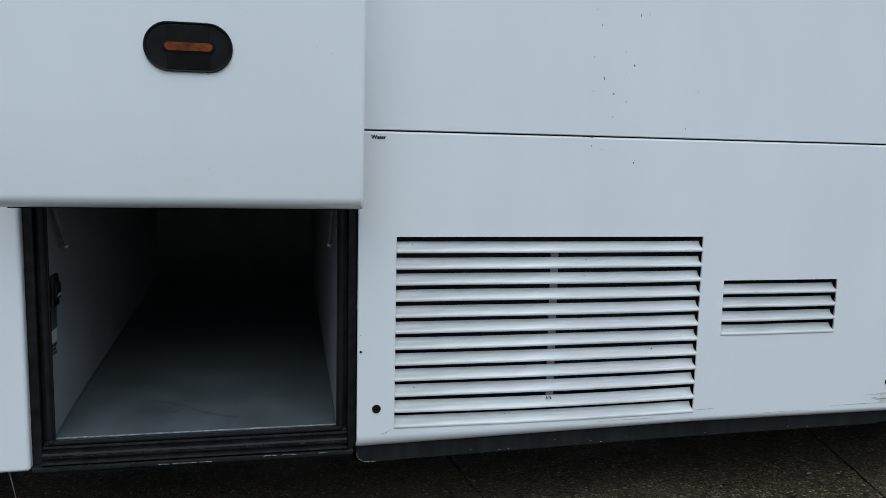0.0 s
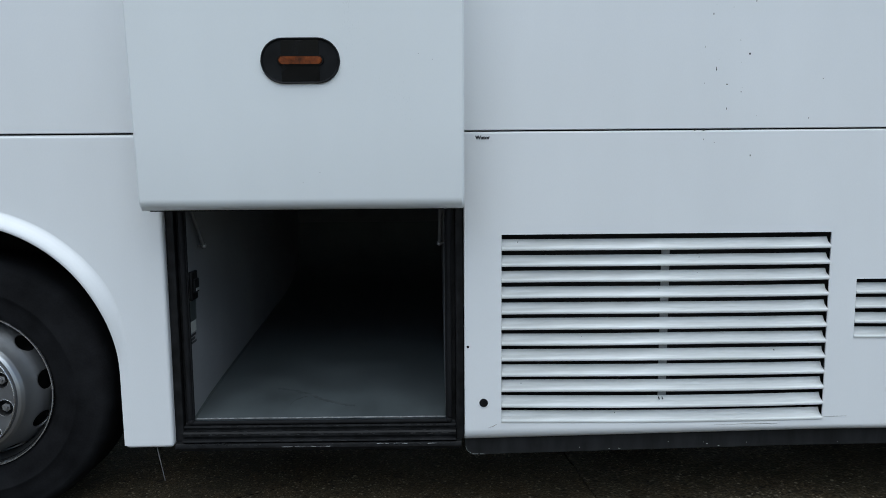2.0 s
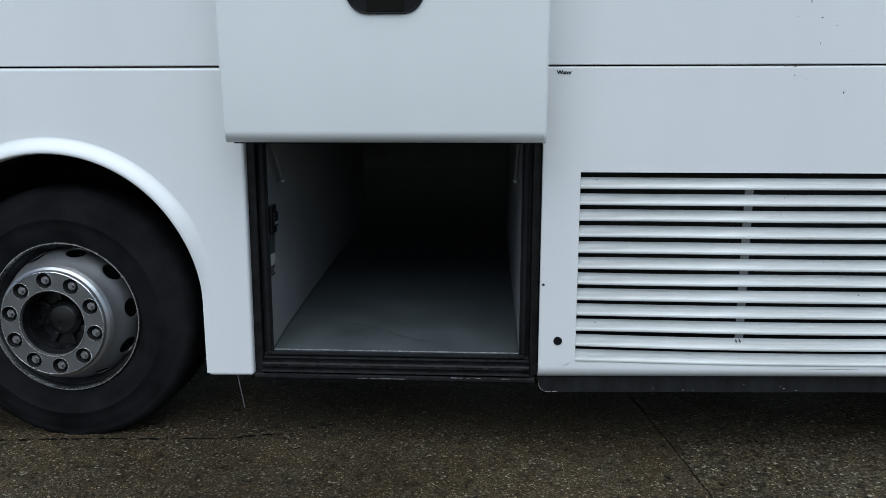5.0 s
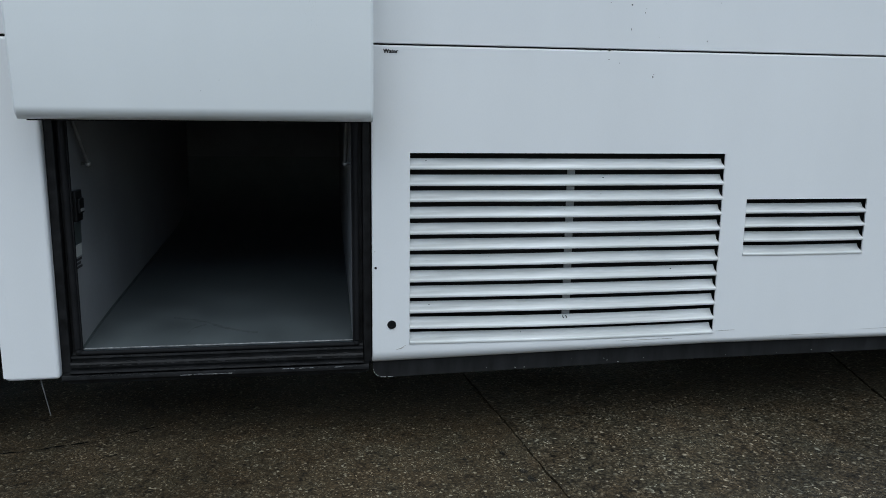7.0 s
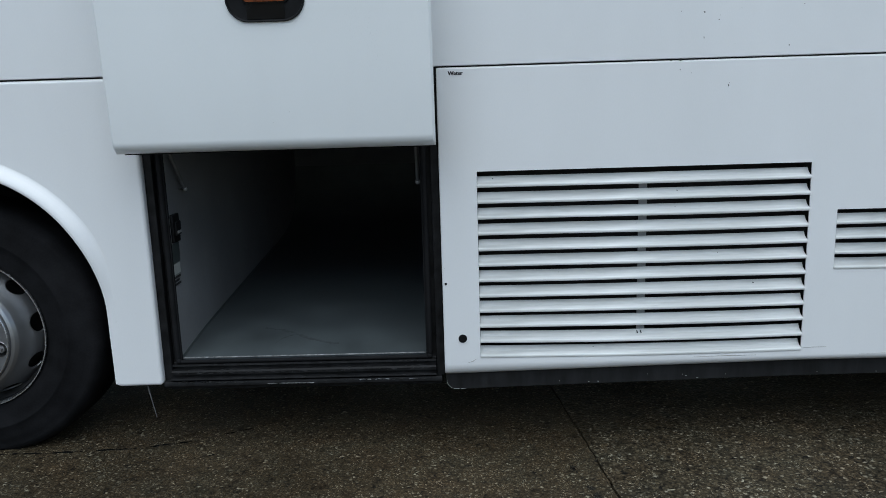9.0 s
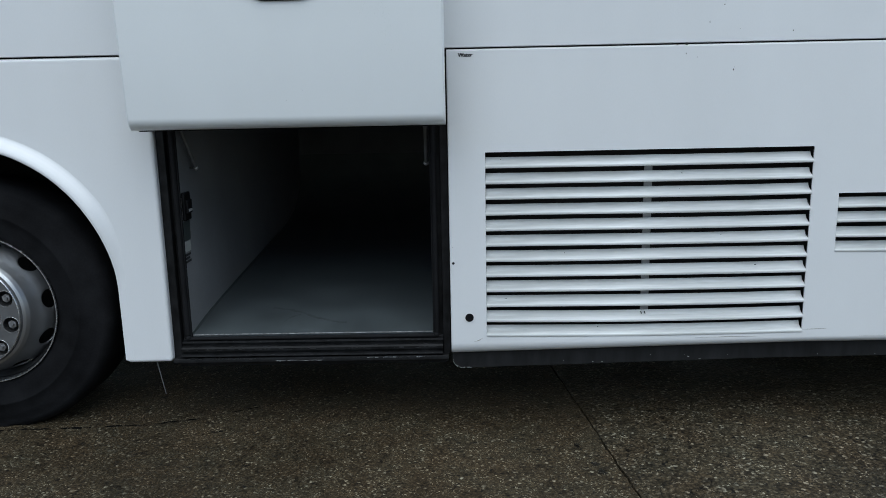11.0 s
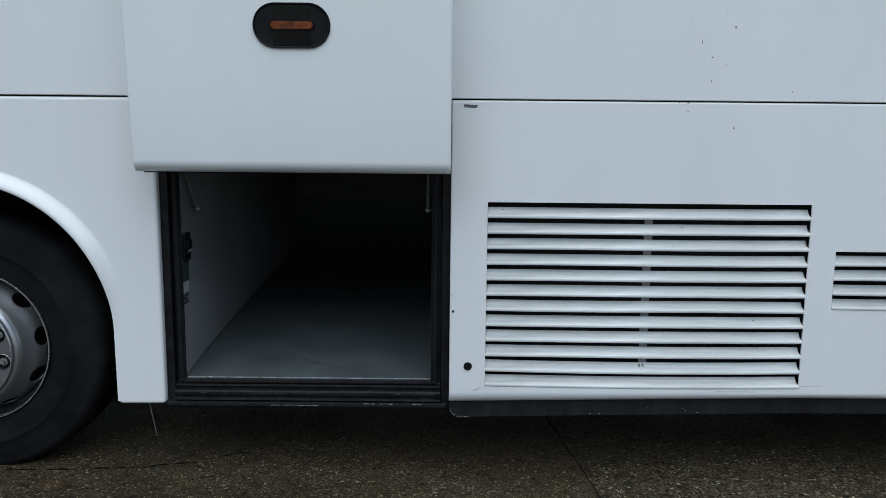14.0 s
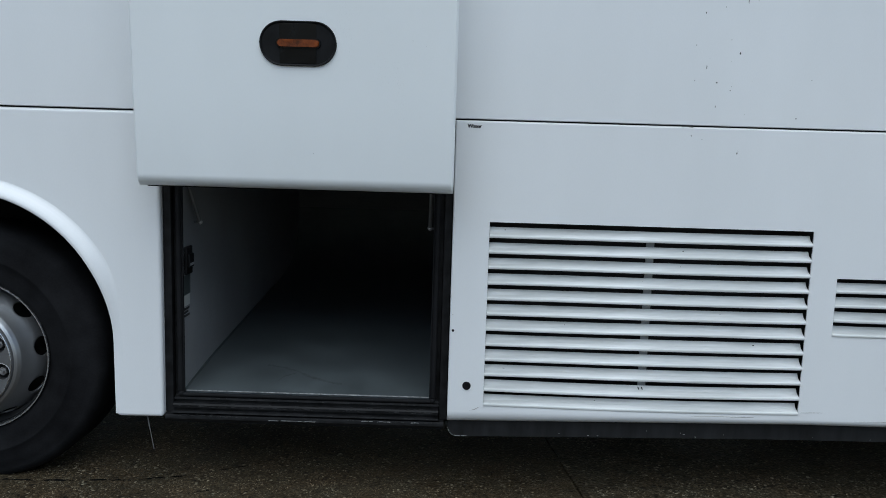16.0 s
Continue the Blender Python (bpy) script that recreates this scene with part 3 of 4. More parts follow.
    part("sill_seal", bm, RUBBER, coach, "black rubber seal along the sill", smooth=60)
    # dark bead added for the shadow line where the lining meets the floor
    for x in (L, R):
        bm = bmesh.new()
        for p, q in zip(FLOOR[:8], FLOOR[1:8]):
            rod(bm, (x, p[0], F + p[1] + 0.001), (x, q[0], F + q[1] + 0.001), 0.005, 6)
        part("floor_corner_shade", bm, PLATE, coach)
    # sill in steps
    bm = bmesh.new()
    prof = [(0.052, F - 0.012), (0.046, F - 0.014), (0.044, F - 0.019), (0.030, F - 0.021), (0.028, F - 0.028), (0.037, F - 0.030), (0.037, F - 0.038), (0.016, F - 0.040), (0.012, F - 0.046), (0.012, 0.322), (0.022, 0.320), (0.022, 0.314), (0.002, 0.3125), (0.000, 0.306), (0.016, 0.303), (0.07, 0.303), (0.07, F - 0.02)]
    sweep_x(bm, prof, [BAY_L + 0.032, -0.9, -0.5, -0.1, BAY_R - 0.032], close=True)
    sill = part("sill", bm, GRIME, coach, "black stepped sill with a rubber lip", smooth=25)
    bm = bmesh.new()
    box(bm, L + 0.004, R - 0.004, 0.046, 0.052, F - 0.003, F + 0.0008)
    part("edge_trim", bm, DULL, sill, "worn bare aluminium edge")
    rnd = random.Random(3)
    bm = bmesh.new()
    x = L + 0.01
    while x < R - 0.02:
        w = rnd.uniform(0.004, 0.05)
        h = rnd.uniform(0.0, 0.0009)
        box(bm, x, x + w, 0.0455, 0.050 + 2 * h, F - 0.0002 - h, F + 0.0009)
        x += w + rnd.choice((0.0, 0.0002, 0.0005, 0.003))
    part("bare_edge", bm, SCRAPE, sill, "broken bright worn edge")["kind"] = "stuff"
    bm = bmesh.new()
    for x0, n in ((-0.795, 3), (-0.725, 2), (-0.695, 2), (-0.64, 2), (-0.525, 4), (-0.36, 1), (-0.18, 2)):
        for i in range(n):
            x, w = x0 + rnd.uniform(-0.014, 0.014), rnd.uniform(0.003, 0.009)
            z, h = rnd.uniform(0.3285, 0.3300), rnd.uniform(0.0016, 0.0034)
            slab(bm, [(w * math.cos(t) * rnd.uniform(0.7, 1.1), h * math.sin(t)) for t in [math.pi * k / 5 for k in range(10)]], 0.0112, 0.0165, x, z)
    part("wear", bm, INK, sill, "dark worn spots")["kind"] = "stuff"
    # rubbed flecks along the ridges of the sill
    bm = bmesh.new()
    for i in range(90):
        y, z = rnd.choice(((0.0288, F - 0.0245), (0.0118, 0.3270), (0.0118, 0.3300), (0.0002, 0.3090), (0.0155, F - 0.0395)))
        x, w, h = rnd.uniform(BAY_L + 0.05, BAY_R - 0.05), rnd.uniform(0.001, 0.010) * rnd.uniform(0.3, 2.0), rnd.uniform(0.0006, 0.0016)
        slab(bm, [(-w, -h), (w * 0.6, -h * 0.6), (w, h), (-w * 0.3, h * 0.7)], y - 0.0010, y + 0.002, x, z + rnd.uniform(-0.0015, 0.0015))
    part("rubbed_wear", bm, FLECK, sill, "grey rubbed flecks")["kind"] = "stuff"
    # lower rail
    bm = bmesh.new()
    sweep_x(bm, [(0.02, 0.301), (0.008, 0.297), (0.005, 0.292), (0.0045, 0.282), (0.010, 0.274), (0.05, 0.270), (0.05, 0.301)], [-1.045, -0.8, -0.4, -0.012], close=True)
    rail = part("lower_rail", bm, GRIME, coach, "scraped black steel rail under the sill", smooth=30)
    bm = bmesh.new()
    rnd = random.Random(14)
    for x, w, z, n in ((-0.62, 0.035, 0.2850, 10), (-0.535, 0.040, 0.2852, 12), (-0.575, 0.02, 0.2858, 4), (-0.295, 0.016, 0.2935, 3), (-0.232, 0.020, 0.2930, 7), (-0.16, 0.05, 0.2925, 3)):
        for i in range(n):
            xx, s, zz = x + rnd.uniform(-w, w), rnd.uniform(0.004, 0.018), z + rnd.uniform(-0.0005, 0.0005)
            slab(bm, [(-s, -0.0005), (s * 0.7, -0.0011), (s, 0.0006), (-s * 0.4, 0.0012)], 0.0030, 0.012, xx, zz)
    part("scrapes", bm, SCRAPE, rail, "bright metal scrapes")["kind"] = "stuff"
    bm = bmesh.new()
    for x, w, z, n in ((-0.80, 0.07, 0.2945, 18), (-0.93, 0.06, 0.2970, 24), (-0.13, 0.08, 0.2930, 16), (-0.42, 0.10, 0.2930, 8)):
        for i in range(n):
            xx, s, zz = x + rnd.uniform(-w, w), rnd.uniform(0.001, 0.006), z + rnd.uniform(-0.0035, 0.0025)
            slab(bm, [(-s, -0.0005), (s * 0.7, -0.0009), (s, 0.0005), (-s * 0.4, 0.0009)], 0.0034, 0.012, xx, zz)
    part("flecks", bm, FLECK, rail, "grey rubbed flecks")["kind"] = "stuff"
    bm = bmesh.new()
    box(bm, -1.04, -0.02, 0.06, 0.13, 0.25, 0.30)
    part("sill_beam", bm, UNDER, coach)
    # gas struts
    for a, b, wall in (((-0.985, -0.13, 1.42), (-0.963, 0.18, 0.999), L), ((-0.072, -0.13, 1.42), (-0.085, 0.18, 1.001), R)):
        bm = bmesh.new()
        mid = tuple(p + (q - p) * 0.55 for p, q in zip(a, b))
        rod(bm, mid, b, 0.0070, 14)
        strut = part("gas_strut", bm, DULL, coach, "gas strut holding up the luggage door", smooth=40)
        bm = bmesh.new()
        rod(bm, a, mid, 0.0045, 12)
        part("piston", bm, DULL, strut, smooth=40)
        bm = bmesh.new()
        bmesh.ops.create_uvsphere(bm, u_segments=12, v_segments=8, radius=0.010, matrix=Matrix.Translation(b))
        part("ball_end", bm, BARE, strut, smooth=60)
        bm = bmesh.new()
        rod(bm, (wall, b[1], b[2]), b, 0.0045, 10)
        part("wall_pin", bm, DULL, strut, smooth=40)
    # fittings on the side lining
    bm = bmesh.new()
    box(bm, L - 0.001, L + 0.012, 0.060, 0.125, 0.812, 0.917, 0.004)
    box(bm, L + 0.011, L + 0.020, 0.068, 0.118, 0.838, 0.890, 0.004)
    latch = part("latch_box", bm, BLACK, coach, "black plastic latch box on the bay lining")
    bm = bmesh.new()
    box(bm, L + 0.0195, L + 0.022, 0.074, 0.110, 0.846, 0.856, 0.001)
    part("latch_plate", bm, GREY, latch)
    bm = bmesh.new()
    box(bm, L - 0.001, L + 0.002, 0.054, 0.124, 0.736, 0.808, 0.0005)
    part("notice_plate", bm, PLATE, coach, "dark green-grey notice plate")
    bm = bmesh.new()
    box(bm, L - 0.001, L + 0.002, 0.054, 0.116, 0.694, 0.733, 0.0005)
    part("sticker", bm, STICKER, coach, "pale sticker")
    for i in range(3):
        bm = bmesh.new()
        box(bm, L - 0.001, L + 0.0016, 0.058, 0.112 - 0.014 * (i % 2), 0.653 + i * 0.013, 0.661 + i * 0.013)
        part("print_bar", bm, INK, coach)


def build_flap():
    """Raised luggage door, held out from the side."""
    x0, x1, z0, z1, y = -1.0530, -0.0035, 1.1500, 2.28, -0.190
    door = new("luggage_door")
    door.parent = coach
    door.location = (0, y, z0)
    door.rotation_euler = (radians(4.0), 0, 0)
    tagged(door, "raised white luggage door")
    h, r = z1 - z0, 0.042
    prof = [(0.060, 0.010), (0.056, 0.001)]
    for i in range(9):
        a = radians(-90 + 90 * i / 8)
        prof.append((r - r * math.cos(a), 0.042 + 0.042 * math.sin(a)))
    prof += [(0.0, 0.3), (0.0, h - 0.008), (0.008, h), (0.055, h)]
    bm = bmesh.new()
    sweep_x(bm, prof, [x0, x0 + 0.007, (x0 + x1) / 2, x1 - 0.007, x1], close=True, shift=lambda x, y, z: (x, y + (0.007 if x in (x0, x1) and y < 0.02 else 0), z))
    part("door_skin", bm, DOOR_WHITE, door, "white door skin with a rolled lower edge", smooth=35)
    bm = bmesh.new()
    box(bm, x0 + 0.02, x1 - 0.02, 0.042, 0.050, -0.004, 0.012, 0.002)
    part("drip_rubber", bm, RUBBER, door, "black rubber strip along the lower edge")
    # recessed handle cup with the amber marker
    cx, cz, w, hh = -0.5130, 0.4715, 0.2470, 0.1400
    bm = bmesh.new()
    o = stadium(w, hh, 16)
    n = len(o)
    rings = []
    for s, yy in ((1.0, 0.001), (0.995, -0.005), (0.965, -0.008), (0.925, -0.007), (0.905, -0.003)):
        k = hh * (1 - s)
        rings.append([bm.verts.new((cx + x * (w - k) / w, yy, cz + z * (hh - k) / hh)) for x, z in o])
    for a, b in zip(rings, rings[1:]):
        for i in range(n):
            bm.faces.new((a[i], a[(i + 1) % n], b[(i + 1) % n], b[i]))
    bm.faces.new(rings[-1])
    bmesh.ops.recalc_face_normals(bm, faces=bm.faces)
    cup = part("handle_cup", bm, BLACK, door, "oval black handle cup", smooth=40)
    bm = bmesh.new()
    box(bm, cx - 0.059, cx + 0.059, -0.0042, -0.001, cz - 0.062, cz + 0.062, 0.001)
    slab(bm, stadium(0.148, 0.033, 8), -0.0085, -0.002, cx + 0.001, cz + 0.001, 0.97)
    part("handle_plate", bm, GLOSS, cup, "glossy black centre plate")
    bm = bmesh.new()
    slab(bm, stadium(0.136, 0.024, 8), -0.013, -0.008, cx + 0.001, cz + 0.001, 0.95)
    part("marker_lens", bm, AMBER_DARK, cup, "amber marker lens", smooth=50)
    return door


def build_wheel():
    cx, cz = -1.8488, 0.4928
    bm = bmesh.new()
    R, y0 = 0.515, 0.040
    prof = [(0.285, y0 + 0.02), (0.300, y0 + 0.004), (0.318, y0 - 0.004), (0.335, y0 - 0.010), (0.360, y0 - 0.016), (0.385, y0 - 0.019), (0.388, y0 - 0.0215), (0.394, y0 - 0.0215), (0.397, y0 - 0.019), (0.430, y0 - 0.016), (0.455, y0 - 0.008), (0.476, y0 + 0.002), (0.480, y0 + 0.002), (0.494, y0 + 0.012), (0.506, y0 + 0.026), (R, y0 + 0.055), (R, y0 + 0.24), (0.50, y0 + 0.275), (0.42, y0 + 0.30), (0.29, y0 + 0.28)]
    spin(bm, prof, (cx, cz), 112)
    for v in bm.verts:
        if v.co.z < 0.001:
            v.co.y -= 0.010 * (1 if v.co.y < y0 + 0.1 else -1)
            v.co.z = 0.001
    tyre = part("front_wheel", bm, TYRE, coach, "black tyre on a silver ten-nut steel wheel", smooth=45)
    tyre.location, tyre.scale = (0, 0.0444, 0), (0.972, 0.972, 0.972)
    bm = bmesh.new()
    prof = [(0.296, y0 + 0.006), (0.2985, y0 - 0.001), (0.3000, y0 - 0.005), (0.2985, y0 - 0.0085), (0.2950, y0 - 0.0085), (0.2925, y0 - 0.004), (0.2905, y0 + 0.006)]
    spin(bm, prof, (cx, cz), 96)
    part("rim_flange", bm, EDGE, tyre, "silver rim flange", smooth=50)
    bm = bmesh.new()
    spin(bm, [(0.2905, y0 + 0.006), (0.287, y0 + 0.022), (0.279, y0 + 0.04), (0.270, y0 + 0.06), (0.263, y0 + 0.13)], (cx, cz), 96)
    part("rim_barrel", bm, BARREL, tyre, "dark inside of the rim", smooth=50)
    # dished wheel disc with hand holes
    bm = bmesh.new()
    holes, seg, fine = 10, 360, 9
    HW, HH, HY = 0.235, 0.038, y0 + 0.034
    coarse = [(0.266, y0 + 0.085), (0.258, y0 + 0.040), (0.249, y0 + 0.012), (0.239, y0 - 0.013), (0.229, y0 - 0.040), (0.221, y0 - 0.061), (0.213, y0 - 0.074), (0.204, y0 - 0.080)]
    radii = [(p[0] + (q[0] - p[0]) * k / fine, p[1] + (q[1] - p[1]) * k / fine) for p, q in zip(coarse, coarse[1:]) for k in range(fine)] + [coarse[-1]]
    rings = []
    for i in range(seg):
        a = 2 * math.pi * i / seg
        rings.append([bm.verts.new((cx + r * math.cos(a), y, cz + r * math.sin(a))) for r, y in radii])
    for i in range(seg):
        a, b = rings[i], rings[(i + 1) % seg]
        ph = ((i + 0.5) / seg * holes + 0.28) % 1.0 - 0.5
        for j in range(len(radii) - 1):
            if (ph / HW) ** 2 + (((radii[j][1] + radii[j + 1][1]) / 2 - HY) / HH) ** 2 < 1:
                continue
            bm.faces.new((a[j], a[j + 1], b[j + 1], b[j]))
    # draw the cut edges onto a clean oval
    ys, rs = [p[1] for p in reversed(radii)], [p[0] for p in reversed(radii)]
    for v in [v for v in bm.verts if v.link_faces and any(e.is_boundary for e in v.link_edges)]:
        turn = math.atan2(v.co.z - cz, v.co.x - cx) / (2 * math.pi) * holes + 0.28
        k = round(turn - 0.5)
        u, w = (turn - 0.5 - k) / HW, (v.co.y - HY) / HH
        d = math.hypot(u, w)
        if not 0.5 < d < 1.6:
            continue
        yv = min(max(HY + w / d * HH, ys[0]), ys[-1])
        i = min(max(sum(1 for q in ys if q <= yv), 1), len(ys) - 1)
        f = (yv - ys[i - 1]) / (ys[i] - ys[i - 1])
        rv = rs[i - 1] + (rs[i] - rs[i - 1]) * f
        a = (u / d * HW + k + 0.5 - 0.28) * 2 * math.pi / holes
        v.co = (cx + rv * math.cos(a), yv, cz + rv * math.sin(a))
    bmesh.ops.delete(bm, geom=[v for v in bm.verts if not v.link_faces], context="VERTS")
    bmesh.ops.recalc_face_normals(bm, faces=bm.faces)
    disc = part("wheel_disc", bm, RIM, tyre, "dished silver wheel disc with hand holes", smooth=50)
    sol = disc.modifiers.new("thickness", "SOLIDIFY")
    sol.thickness, sol.offset = 0.008, 0
    bm = bmesh.new()
    spin(bm, [(0.262, y0 + 0.13), (0.15, y0 + 0.14), (0.001, y0 + 0.15)], (cx, cz), 48)
    part("brake_plate", bm, UNDER, tyre)
    # dark plate added behind the nut cups to keep them black
    bm = bmesh.new()
    spin(bm, [(0.203, y0 - 0.070), (0.203, y0 - 0.062), (0.120, y0 - 0.056)], (cx, cz), 48)
    part("cup_backing", bm, UNDER, tyre)
    # flat trim ring that carries the nut cups
    yr = y0 - 0.096
    bm = bmesh.new()
    cups, sub, rb, rc = 10, 24, 0.1685, 0.0300
    outer, inner = 0.2010, 0.130
    nseg = cups * 12
    vo = [bm.verts.new((cx + outer * math.cos(2 * math.pi * i / nseg), yr, cz + outer * math.sin(2 * math.pi * i / nseg))) for i in range(nseg)]
    vi = [bm.verts.new((cx + inner * math.cos(2 * math.pi * i / nseg), yr, cz + inner * math.sin(2 * math.pi * i / nseg))) for i in range(nseg)]
    edges = []
    for ring in (vo, vi):
        for i in range(nseg):
            edges.append(bm.edges.new((ring[i], ring[(i + 1) % nseg])))
    turn = radians(-12)
    centres = [(cx + rb * math.cos(turn + 2 * math.pi * k / cups), cz + rb * math.sin(turn + 2 * math.pi * k / cups)) for k in range(cups)]
    cup_rings = []
    for kx, kz in centres:
        ring = [bm.verts.new((kx + rc * math.cos(2 * math.pi * i / sub), yr, kz + rc * math.sin(2 * math.pi * i / sub))) for i in range(sub)]
        cup_rings.append(ring)
        for i in range(sub):
            edges.append(bm.edges.new((ring[i], ring[(i + 1) % sub])))
    bmesh.ops.triangle_fill(bm, use_beauty=True, use_dissolve=False, edges=edges, normal=(0, -1, 0))
    # cups, with their shade put in as a dark colour; outer edge, inner flare
    for ring, (kx, kz) in zip(cup_rings, centres):
        deep = [bm.verts.new((kx + (v.co.x - kx) * 0.95, yr + 0.030, kz + (v.co.z - kz) * 0.95)) for v in ring]
        for i in range(sub):
            bm.faces.new((ring[i], ring[(i + 1) % sub], deep[(i + 1) % sub], deep[i])).material_index = 1
        bm.faces.new(deep).material_index = 1
    for ring, steps in ((vo, ((1.012, 0.0022), (1.024, 0.008), (1.030, 0.016), (1.0, 0.022))), (vi, ((0.985, 0.002), (0.970, 0.007), (0.962, 0.012)))):
        last = ring
        for s, dy in steps:
            nxt = [bm.verts.new((cx + (v.co.x - cx) * s, yr + dy, cz + (v.co.z - cz) * s)) for v in ring]
            for i in range(nseg):
                bm.faces.new((last[i], last[(i + 1) % nseg], nxt[(i + 1) % nseg], nxt[i]))
            last = nxt
    bmesh.ops.recalc_face_normals(bm, faces=bm.faces)
    ring_ob = part("hub_ring", bm, DISC, tyre, "grey steel ring with ten nut cups", smooth=35)
    # second slot: dark colour for the shade inside the cups
    ring_ob.data.materials.append(UNDER)
    bm = bmesh.new()
    spin(bm, [(0.1245, yr + 0.012), (0.1215, yr + 0.030), (0.120, yr + 0.060)], (cx, cz), 64)
    part("hub_sleeve", bm, BLACK, tyre, smooth=40)
    # bright pressed edges round the cups and along the ring
    bm = bmesh.new()
    spin(bm, [(rc * 1.00, 0.0005), (rc * 1.01, -0.0012), (rc * 1.05, -0.0012), (rc * 1.08, 0.0004)], (0, 0), 28)
    edge = mesh(bm, "cup_edge", EDGE, 60)
    for kx, kz in centres:
        ob = new("cup_edge", edge)
        ob.parent, ob.location = tyre, (kx, yr, kz)
    bm = bmesh.new()
    spin(bm, [(outer * 0.992, yr + 0.0004), (outer * 0.997, yr - 0.0022), (outer * 1.006, yr - 0.0018), (outer * 1.012, yr + 0.002)], (cx, cz), 96)
    part("ring_edge", bm, EDGE, tyre, smooth=60)
    bm = bmesh.new()
    spin(bm, [(inner * 0.975, yr + 0.004), (inner * 0.982, yr - 0.0016), (inner * 1.004, yr - 0.0020), (inner * 1.012, yr + 0.0004)], (cx, cz), 72)
    part("ring_edge", bm, EDGE, tyre, smooth=60)
    # nuts
    bm = bmesh.new()
    rod(bm, (0, 0.036, 0), (0, 0.008, 0), 0.0165, 6)
    rod(bm, (0, 0.010, 0), (0, 0.000, 0), 0.0085, 12, 0.0075)
    me = mesh(bm, "wheel_nut", NUT, 30)
    rnd = random.Random(2)
    for kx, kz in centres:
        ob = new("wheel_nut", me)
        ob.parent = tyre
        ob.location, ob.rotation_euler = (kx, yr, kz), (0, rnd.uniform(0, 1), 0)
    # recessed hub
    bm = bmesh.new()
    spin(bm, [(0.121, yr + 0.050), (0.120, yr + 0.085), (0.110, yr + 0.110), (0.074, yr + 0.112), (0.068, yr + 0.085), (0.060, yr + 0.078), (0.052, yr + 0.070), (0.048, yr + 0.068), (0.001, yr + 0.066)], (cx, cz), 40)
    hub = part("hub", bm, HUB, tyre, "black recessed hub", smooth=30)
    for k in range(8):
        bm = bmesh.new()
        a = 2 * math.pi * (k + 0.3) / 8
        m = Matrix.Translation((cx + 0.088 * math.cos(a), yr + 0.100, cz + 0.088 * math.sin(a))) @ Matrix.Rotation(-a, 4, "Y")
        box(bm, -0.018, 0.026, -0.010, 0.012, -0.010, 0.010, 0.003)
        bmesh.ops.transform(bm, matrix=m, verts=bm.verts)
        part("hub_rib", bm, HUB, hub)
    # wheel housing
    bm = bmesh.new()
    rows = []
    for i in range(33):
        a = radians(-12 + 204 * i / 32)
        rows.append([bm.verts.new((ARCH_X + 0.57 * math.cos(a), y, ARCH_Z + 0.57 * math.sin(a))) for y in (0.036, 0.75)])
    for a, b in zip(rows, rows[1:]):
        bm.faces.new((a[0], a[1], b[1], b[0]))
    bm.faces.new([r[1] for r in rows])
    bmesh.ops.recalc_face_normals(bm, faces=bm.faces)
    thick(part("wheel_housing", bm, UNDER, coach, "dark wheel housing"), 0.006)
    bm = bmesh.new()
    box(bm, -1.216, -1.17, 0.045, 0.6, 0.300, 0.60, 0.004)
    part("splash_guard", bm, UNDER, coach)
    # thin stay hanging from the corner of the panel
    bm = bmesh.new()
    rod(bm, (-1.123, 0.03, 0.30), (-1.113, 0.035, 0.226), 0.0022, 8)
    rod(bm, (-1.113, 0.035, 0.227), (-1.101, 0.04, 0.147), 0.0016, 8)
    part("hanging_wire", bm, DULL, coach, "thin grey hanging wire")


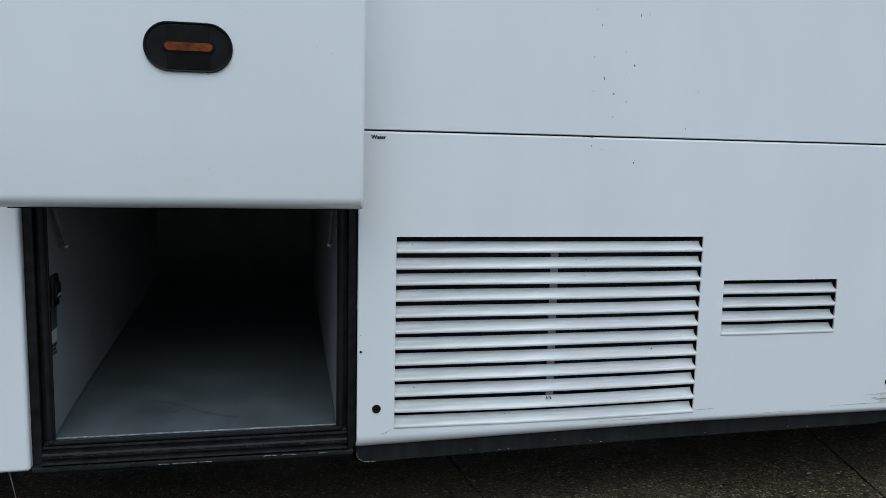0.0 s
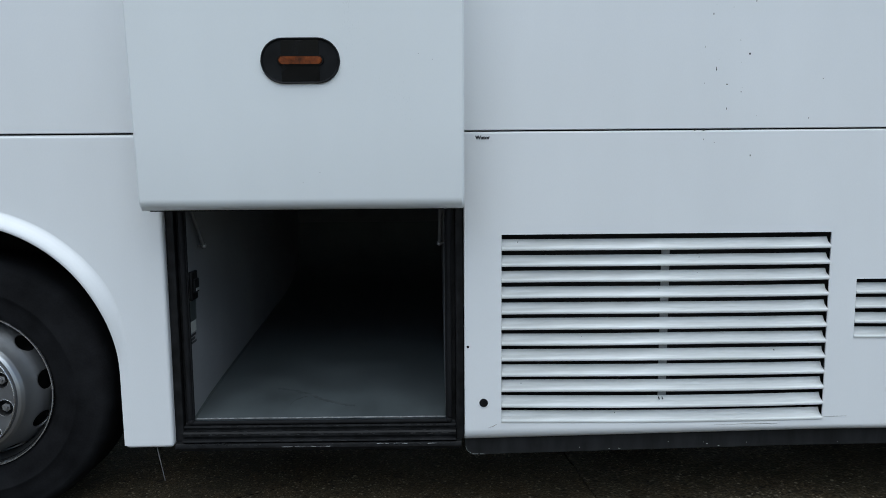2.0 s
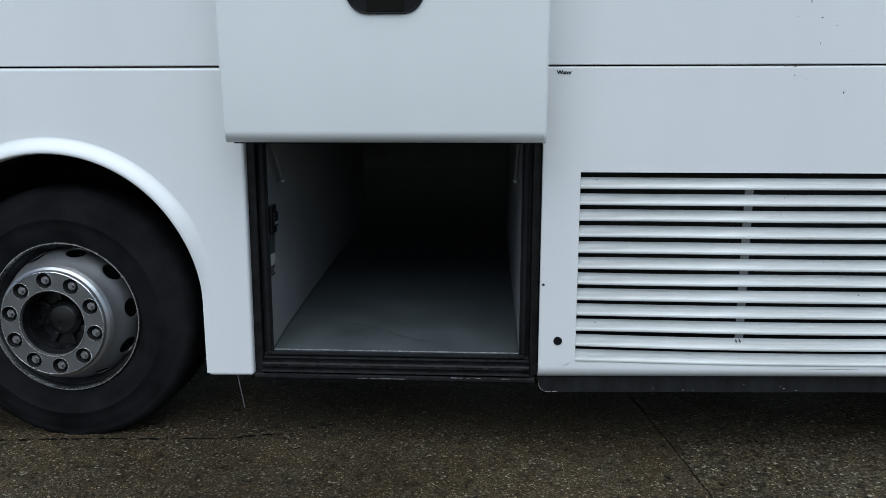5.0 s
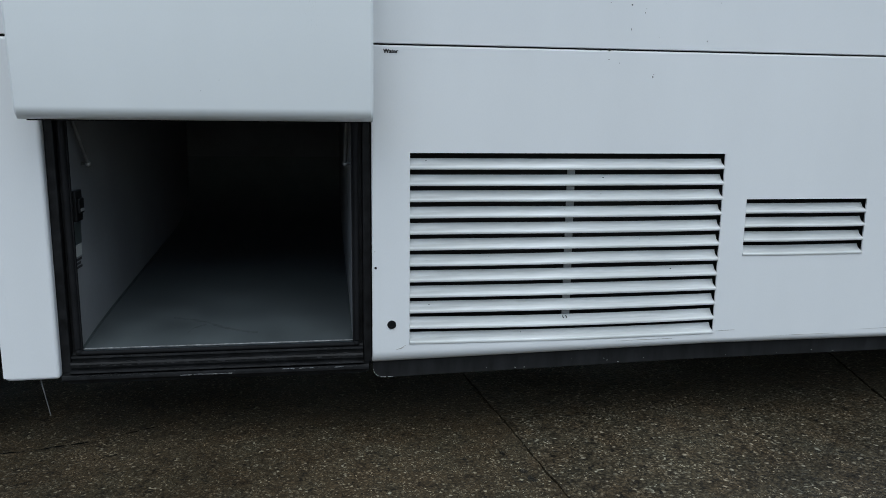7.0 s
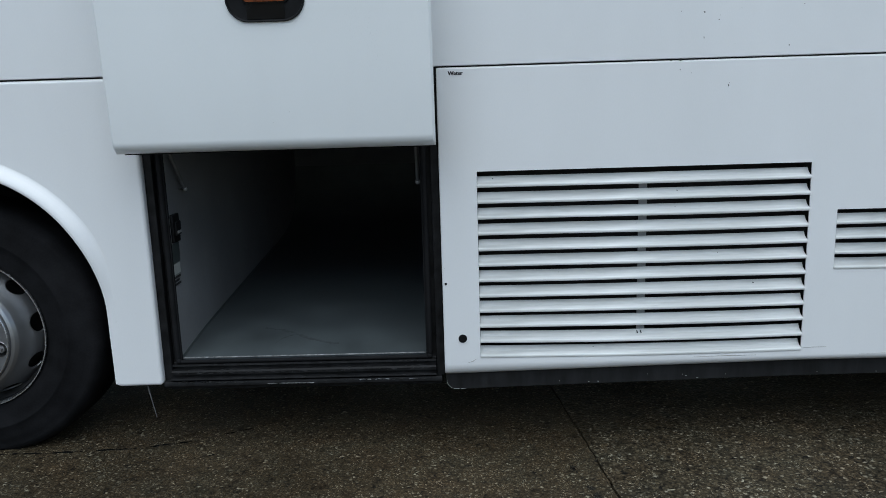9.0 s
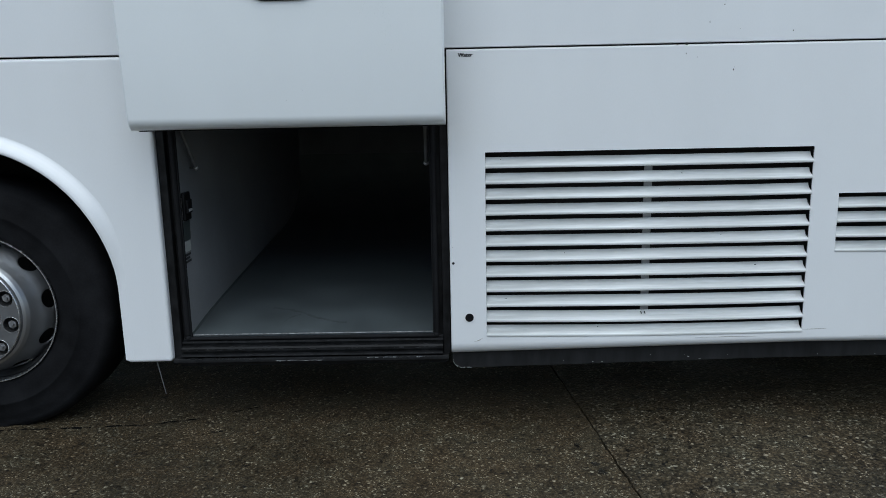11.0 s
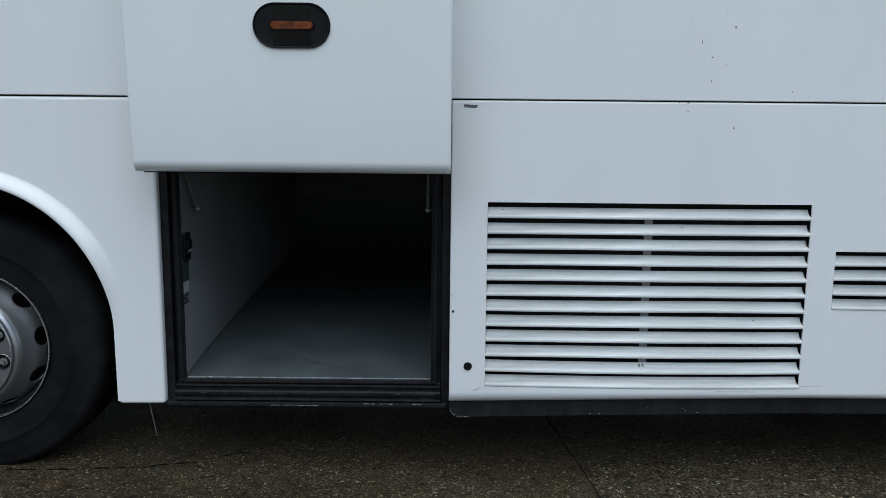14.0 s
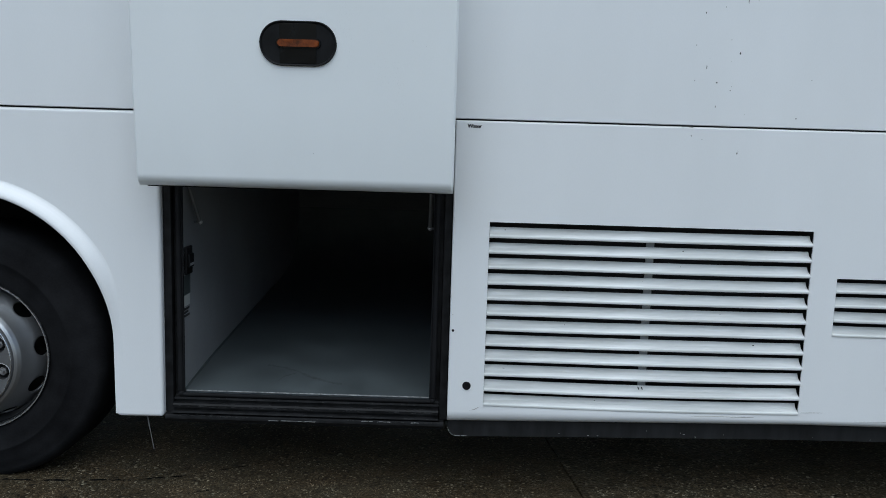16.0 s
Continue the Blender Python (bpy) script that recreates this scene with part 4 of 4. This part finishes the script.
def build_marks(door):
    """The word by the filler, and the stone chips in the paint."""
    cu = bpy.data.curves.new("word", "FONT")
    cu.body, cu.size = "Water", 0.0185
    cu.offset = 0.0002
    tmp = new("word_source", cu)
    bpy.context.view_layer.update()
    me = bpy.data.meshes.new_from_object(tmp.evaluated_get(bpy.context.evaluated_depsgraph_get()))
    bpy.data.objects.remove(tmp)
    me.materials.clear()
    me.materials.append(INK)
    bm = bmesh.new()
    for i in range(-3, 4):
        before = set(bm.verts)
        bm.from_mesh(me)
        bmesh.ops.translate(bm, vec=(0.00032 * i, 0, 0.00004 * i), verts=[v for v in bm.verts if v not in before])
    bm.to_mesh(me)
    bm.free()
    ob = new("lettering", me)
    ob.parent = coach
    ob.matrix_basis = pose(0.0415, -0.0012, 1.3790, 90, 0, 0)
    tagged(ob, "small black word Water")
    rnd = random.Random(21)
    bm = bmesh.new()

    def chip(x, z, w, h):
        pts = [(w * math.cos(a) * rnd.uniform(0.6, 1.1), h * math.sin(a) * rnd.uniform(0.6, 1.1)) for a in [2 * math.pi * i / 7 for i in range(7)]]
        slab(bm, pts, -0.0008, 0.0002, x, z)
    for x, z, w, h in ((0.978, 1.6597, 0.0034, 0.0048), (0.903, 1.5583, 0.0034, 0.0034), (0.952, 1.5327, 0.0024, 0.0024), (0.865, 1.6105, 0.0014, 0.0075), (0.826, 1.5632, 0.0018, 0.0016), (0.904, 1.4765, 0.0014, 0.0042),
                       (0.850, 1.7927, 0.0018, 0.0036), (0.994, 1.8351, 0.0016, 0.0070), (0.830, 1.8459, 0.0016, 0.0016), (0.992, 1.3169, 0.0026, 0.0045), (0.995, 1.3248, 0.0014, 0.0014), (0.828, 1.3731, 0.0024, 0.0024),
                       (0.866, 1.3613, 0.0015, 0.0015), (0.796, 1.4040, 0.0036, 0.0018), (0.827, 1.4050, 0.0050, 0.0030), (1.189, 1.4430, 0.0022, 0.0026), (1.233, 1.5750, 0.0016, 0.0016), (0.187, 1.0220, 0.0024, 0.0024), (0.010, 0.7070, 0.0012, 0.0012)):
        chip(x, z, w, h)
    part("paint_chips", bm, CHIP, coach, "dark stone chips in the white paint")["kind"] = "stuff"
    bm = bmesh.new()
    slab(bm, [(0.0046 * math.cos(a) * rnd.uniform(0.7, 1.1), 0.0042 * math.sin(a) * rnd.uniform(0.7, 1.1)) for a in [2 * math.pi * k / 9 for k in range(9)]], -0.0010, 0.004, 0.829, 1.4062)
    part("deep_chip", bm, INK, coach, "black chip on the panel seam")
    bm = bmesh.new()
    for i in range(22):
        x, z = 0.908 + rnd.gauss(0, 0.07), rnd.uniform(1.44, 2.10)
        s = 0.0007 + 0.0008 * rnd.random()
        chip(x, z, s, s * rnd.choice((1, 1, 2, 4)))
    part("small_chips", bm, STICKER, coach, "faint grey specks in the white paint")["kind"] = "stuff"
    bm = bmesh.new()
    for x, z, w in ((-0.147, 0.490, 0.0012), (-0.103, 0.473, 0.0011), (-0.465, 0.124, 0.0009), (-0.520, 0.092, 0.0009)):
        slab(bm, [(w * math.cos(a), w * math.sin(a)) for a in [2 * math.pi * k / 7 for k in range(7)]], -0.0008, 0.0002, x, z)
    part("door_chips", bm, GREY, door, "small chips in the door paint")["kind"] = "stuff"
    # scratches low on the panel
    bm = bmesh.new()
    for x0, x1, z in ((2.05, 2.22, 0.403), (2.11, 2.215, 0.407), (2.12, 2.20, 0.393), (1.87, 2.21, 0.366), (2.08, 2.22, 0.384), (2.195, 2.225, 0.473), (2.20, 2.23, 0.428), (0.90, 1.13, 0.353), (1.29, 1.38, 0.378), (1.50, 1.80, 0.351), (2.25, 2.28, 0.425)):
        t = rnd.uniform(0.0006, 0.0014)
        slab(bm, [(x0, z), (x1, z + 0.0020), (x1, z + 0.0026), ((x0 + x1) / 2, z + 0.0014 + t)], -0.0008, 0.0002, 0, 0)
    for i in range(26):
        x, z = 2.225 - abs(rnd.gauss(0, 0.06)), 0.372 + rnd.uniform(0, 0.03) * rnd.random()
        w = rnd.uniform(0.004, 0.03)
        slab(bm, [(-w, 0), (w, 0.0012), (w * 0.9, 0.0022), (-w * 0.2, 0.0011)], -0.0009, 0.0002, x, z)
    slab(bm, [(0.083, 0.349), (0.104, 0.354), (0.119, 0.365), (0.102, 0.3562)], -0.0008, 0.0002, 0, 0)
    part("scratches", bm, SMEAR, coach, "dark scrapes along the skirt")["kind"] = "stuff"


build_upper()
build_wheel_panel()
build_service_panel()
build_rear_panels()
build_inner_frame()
build_bay()
door = build_flap()
build_wheel()
build_marks(door)
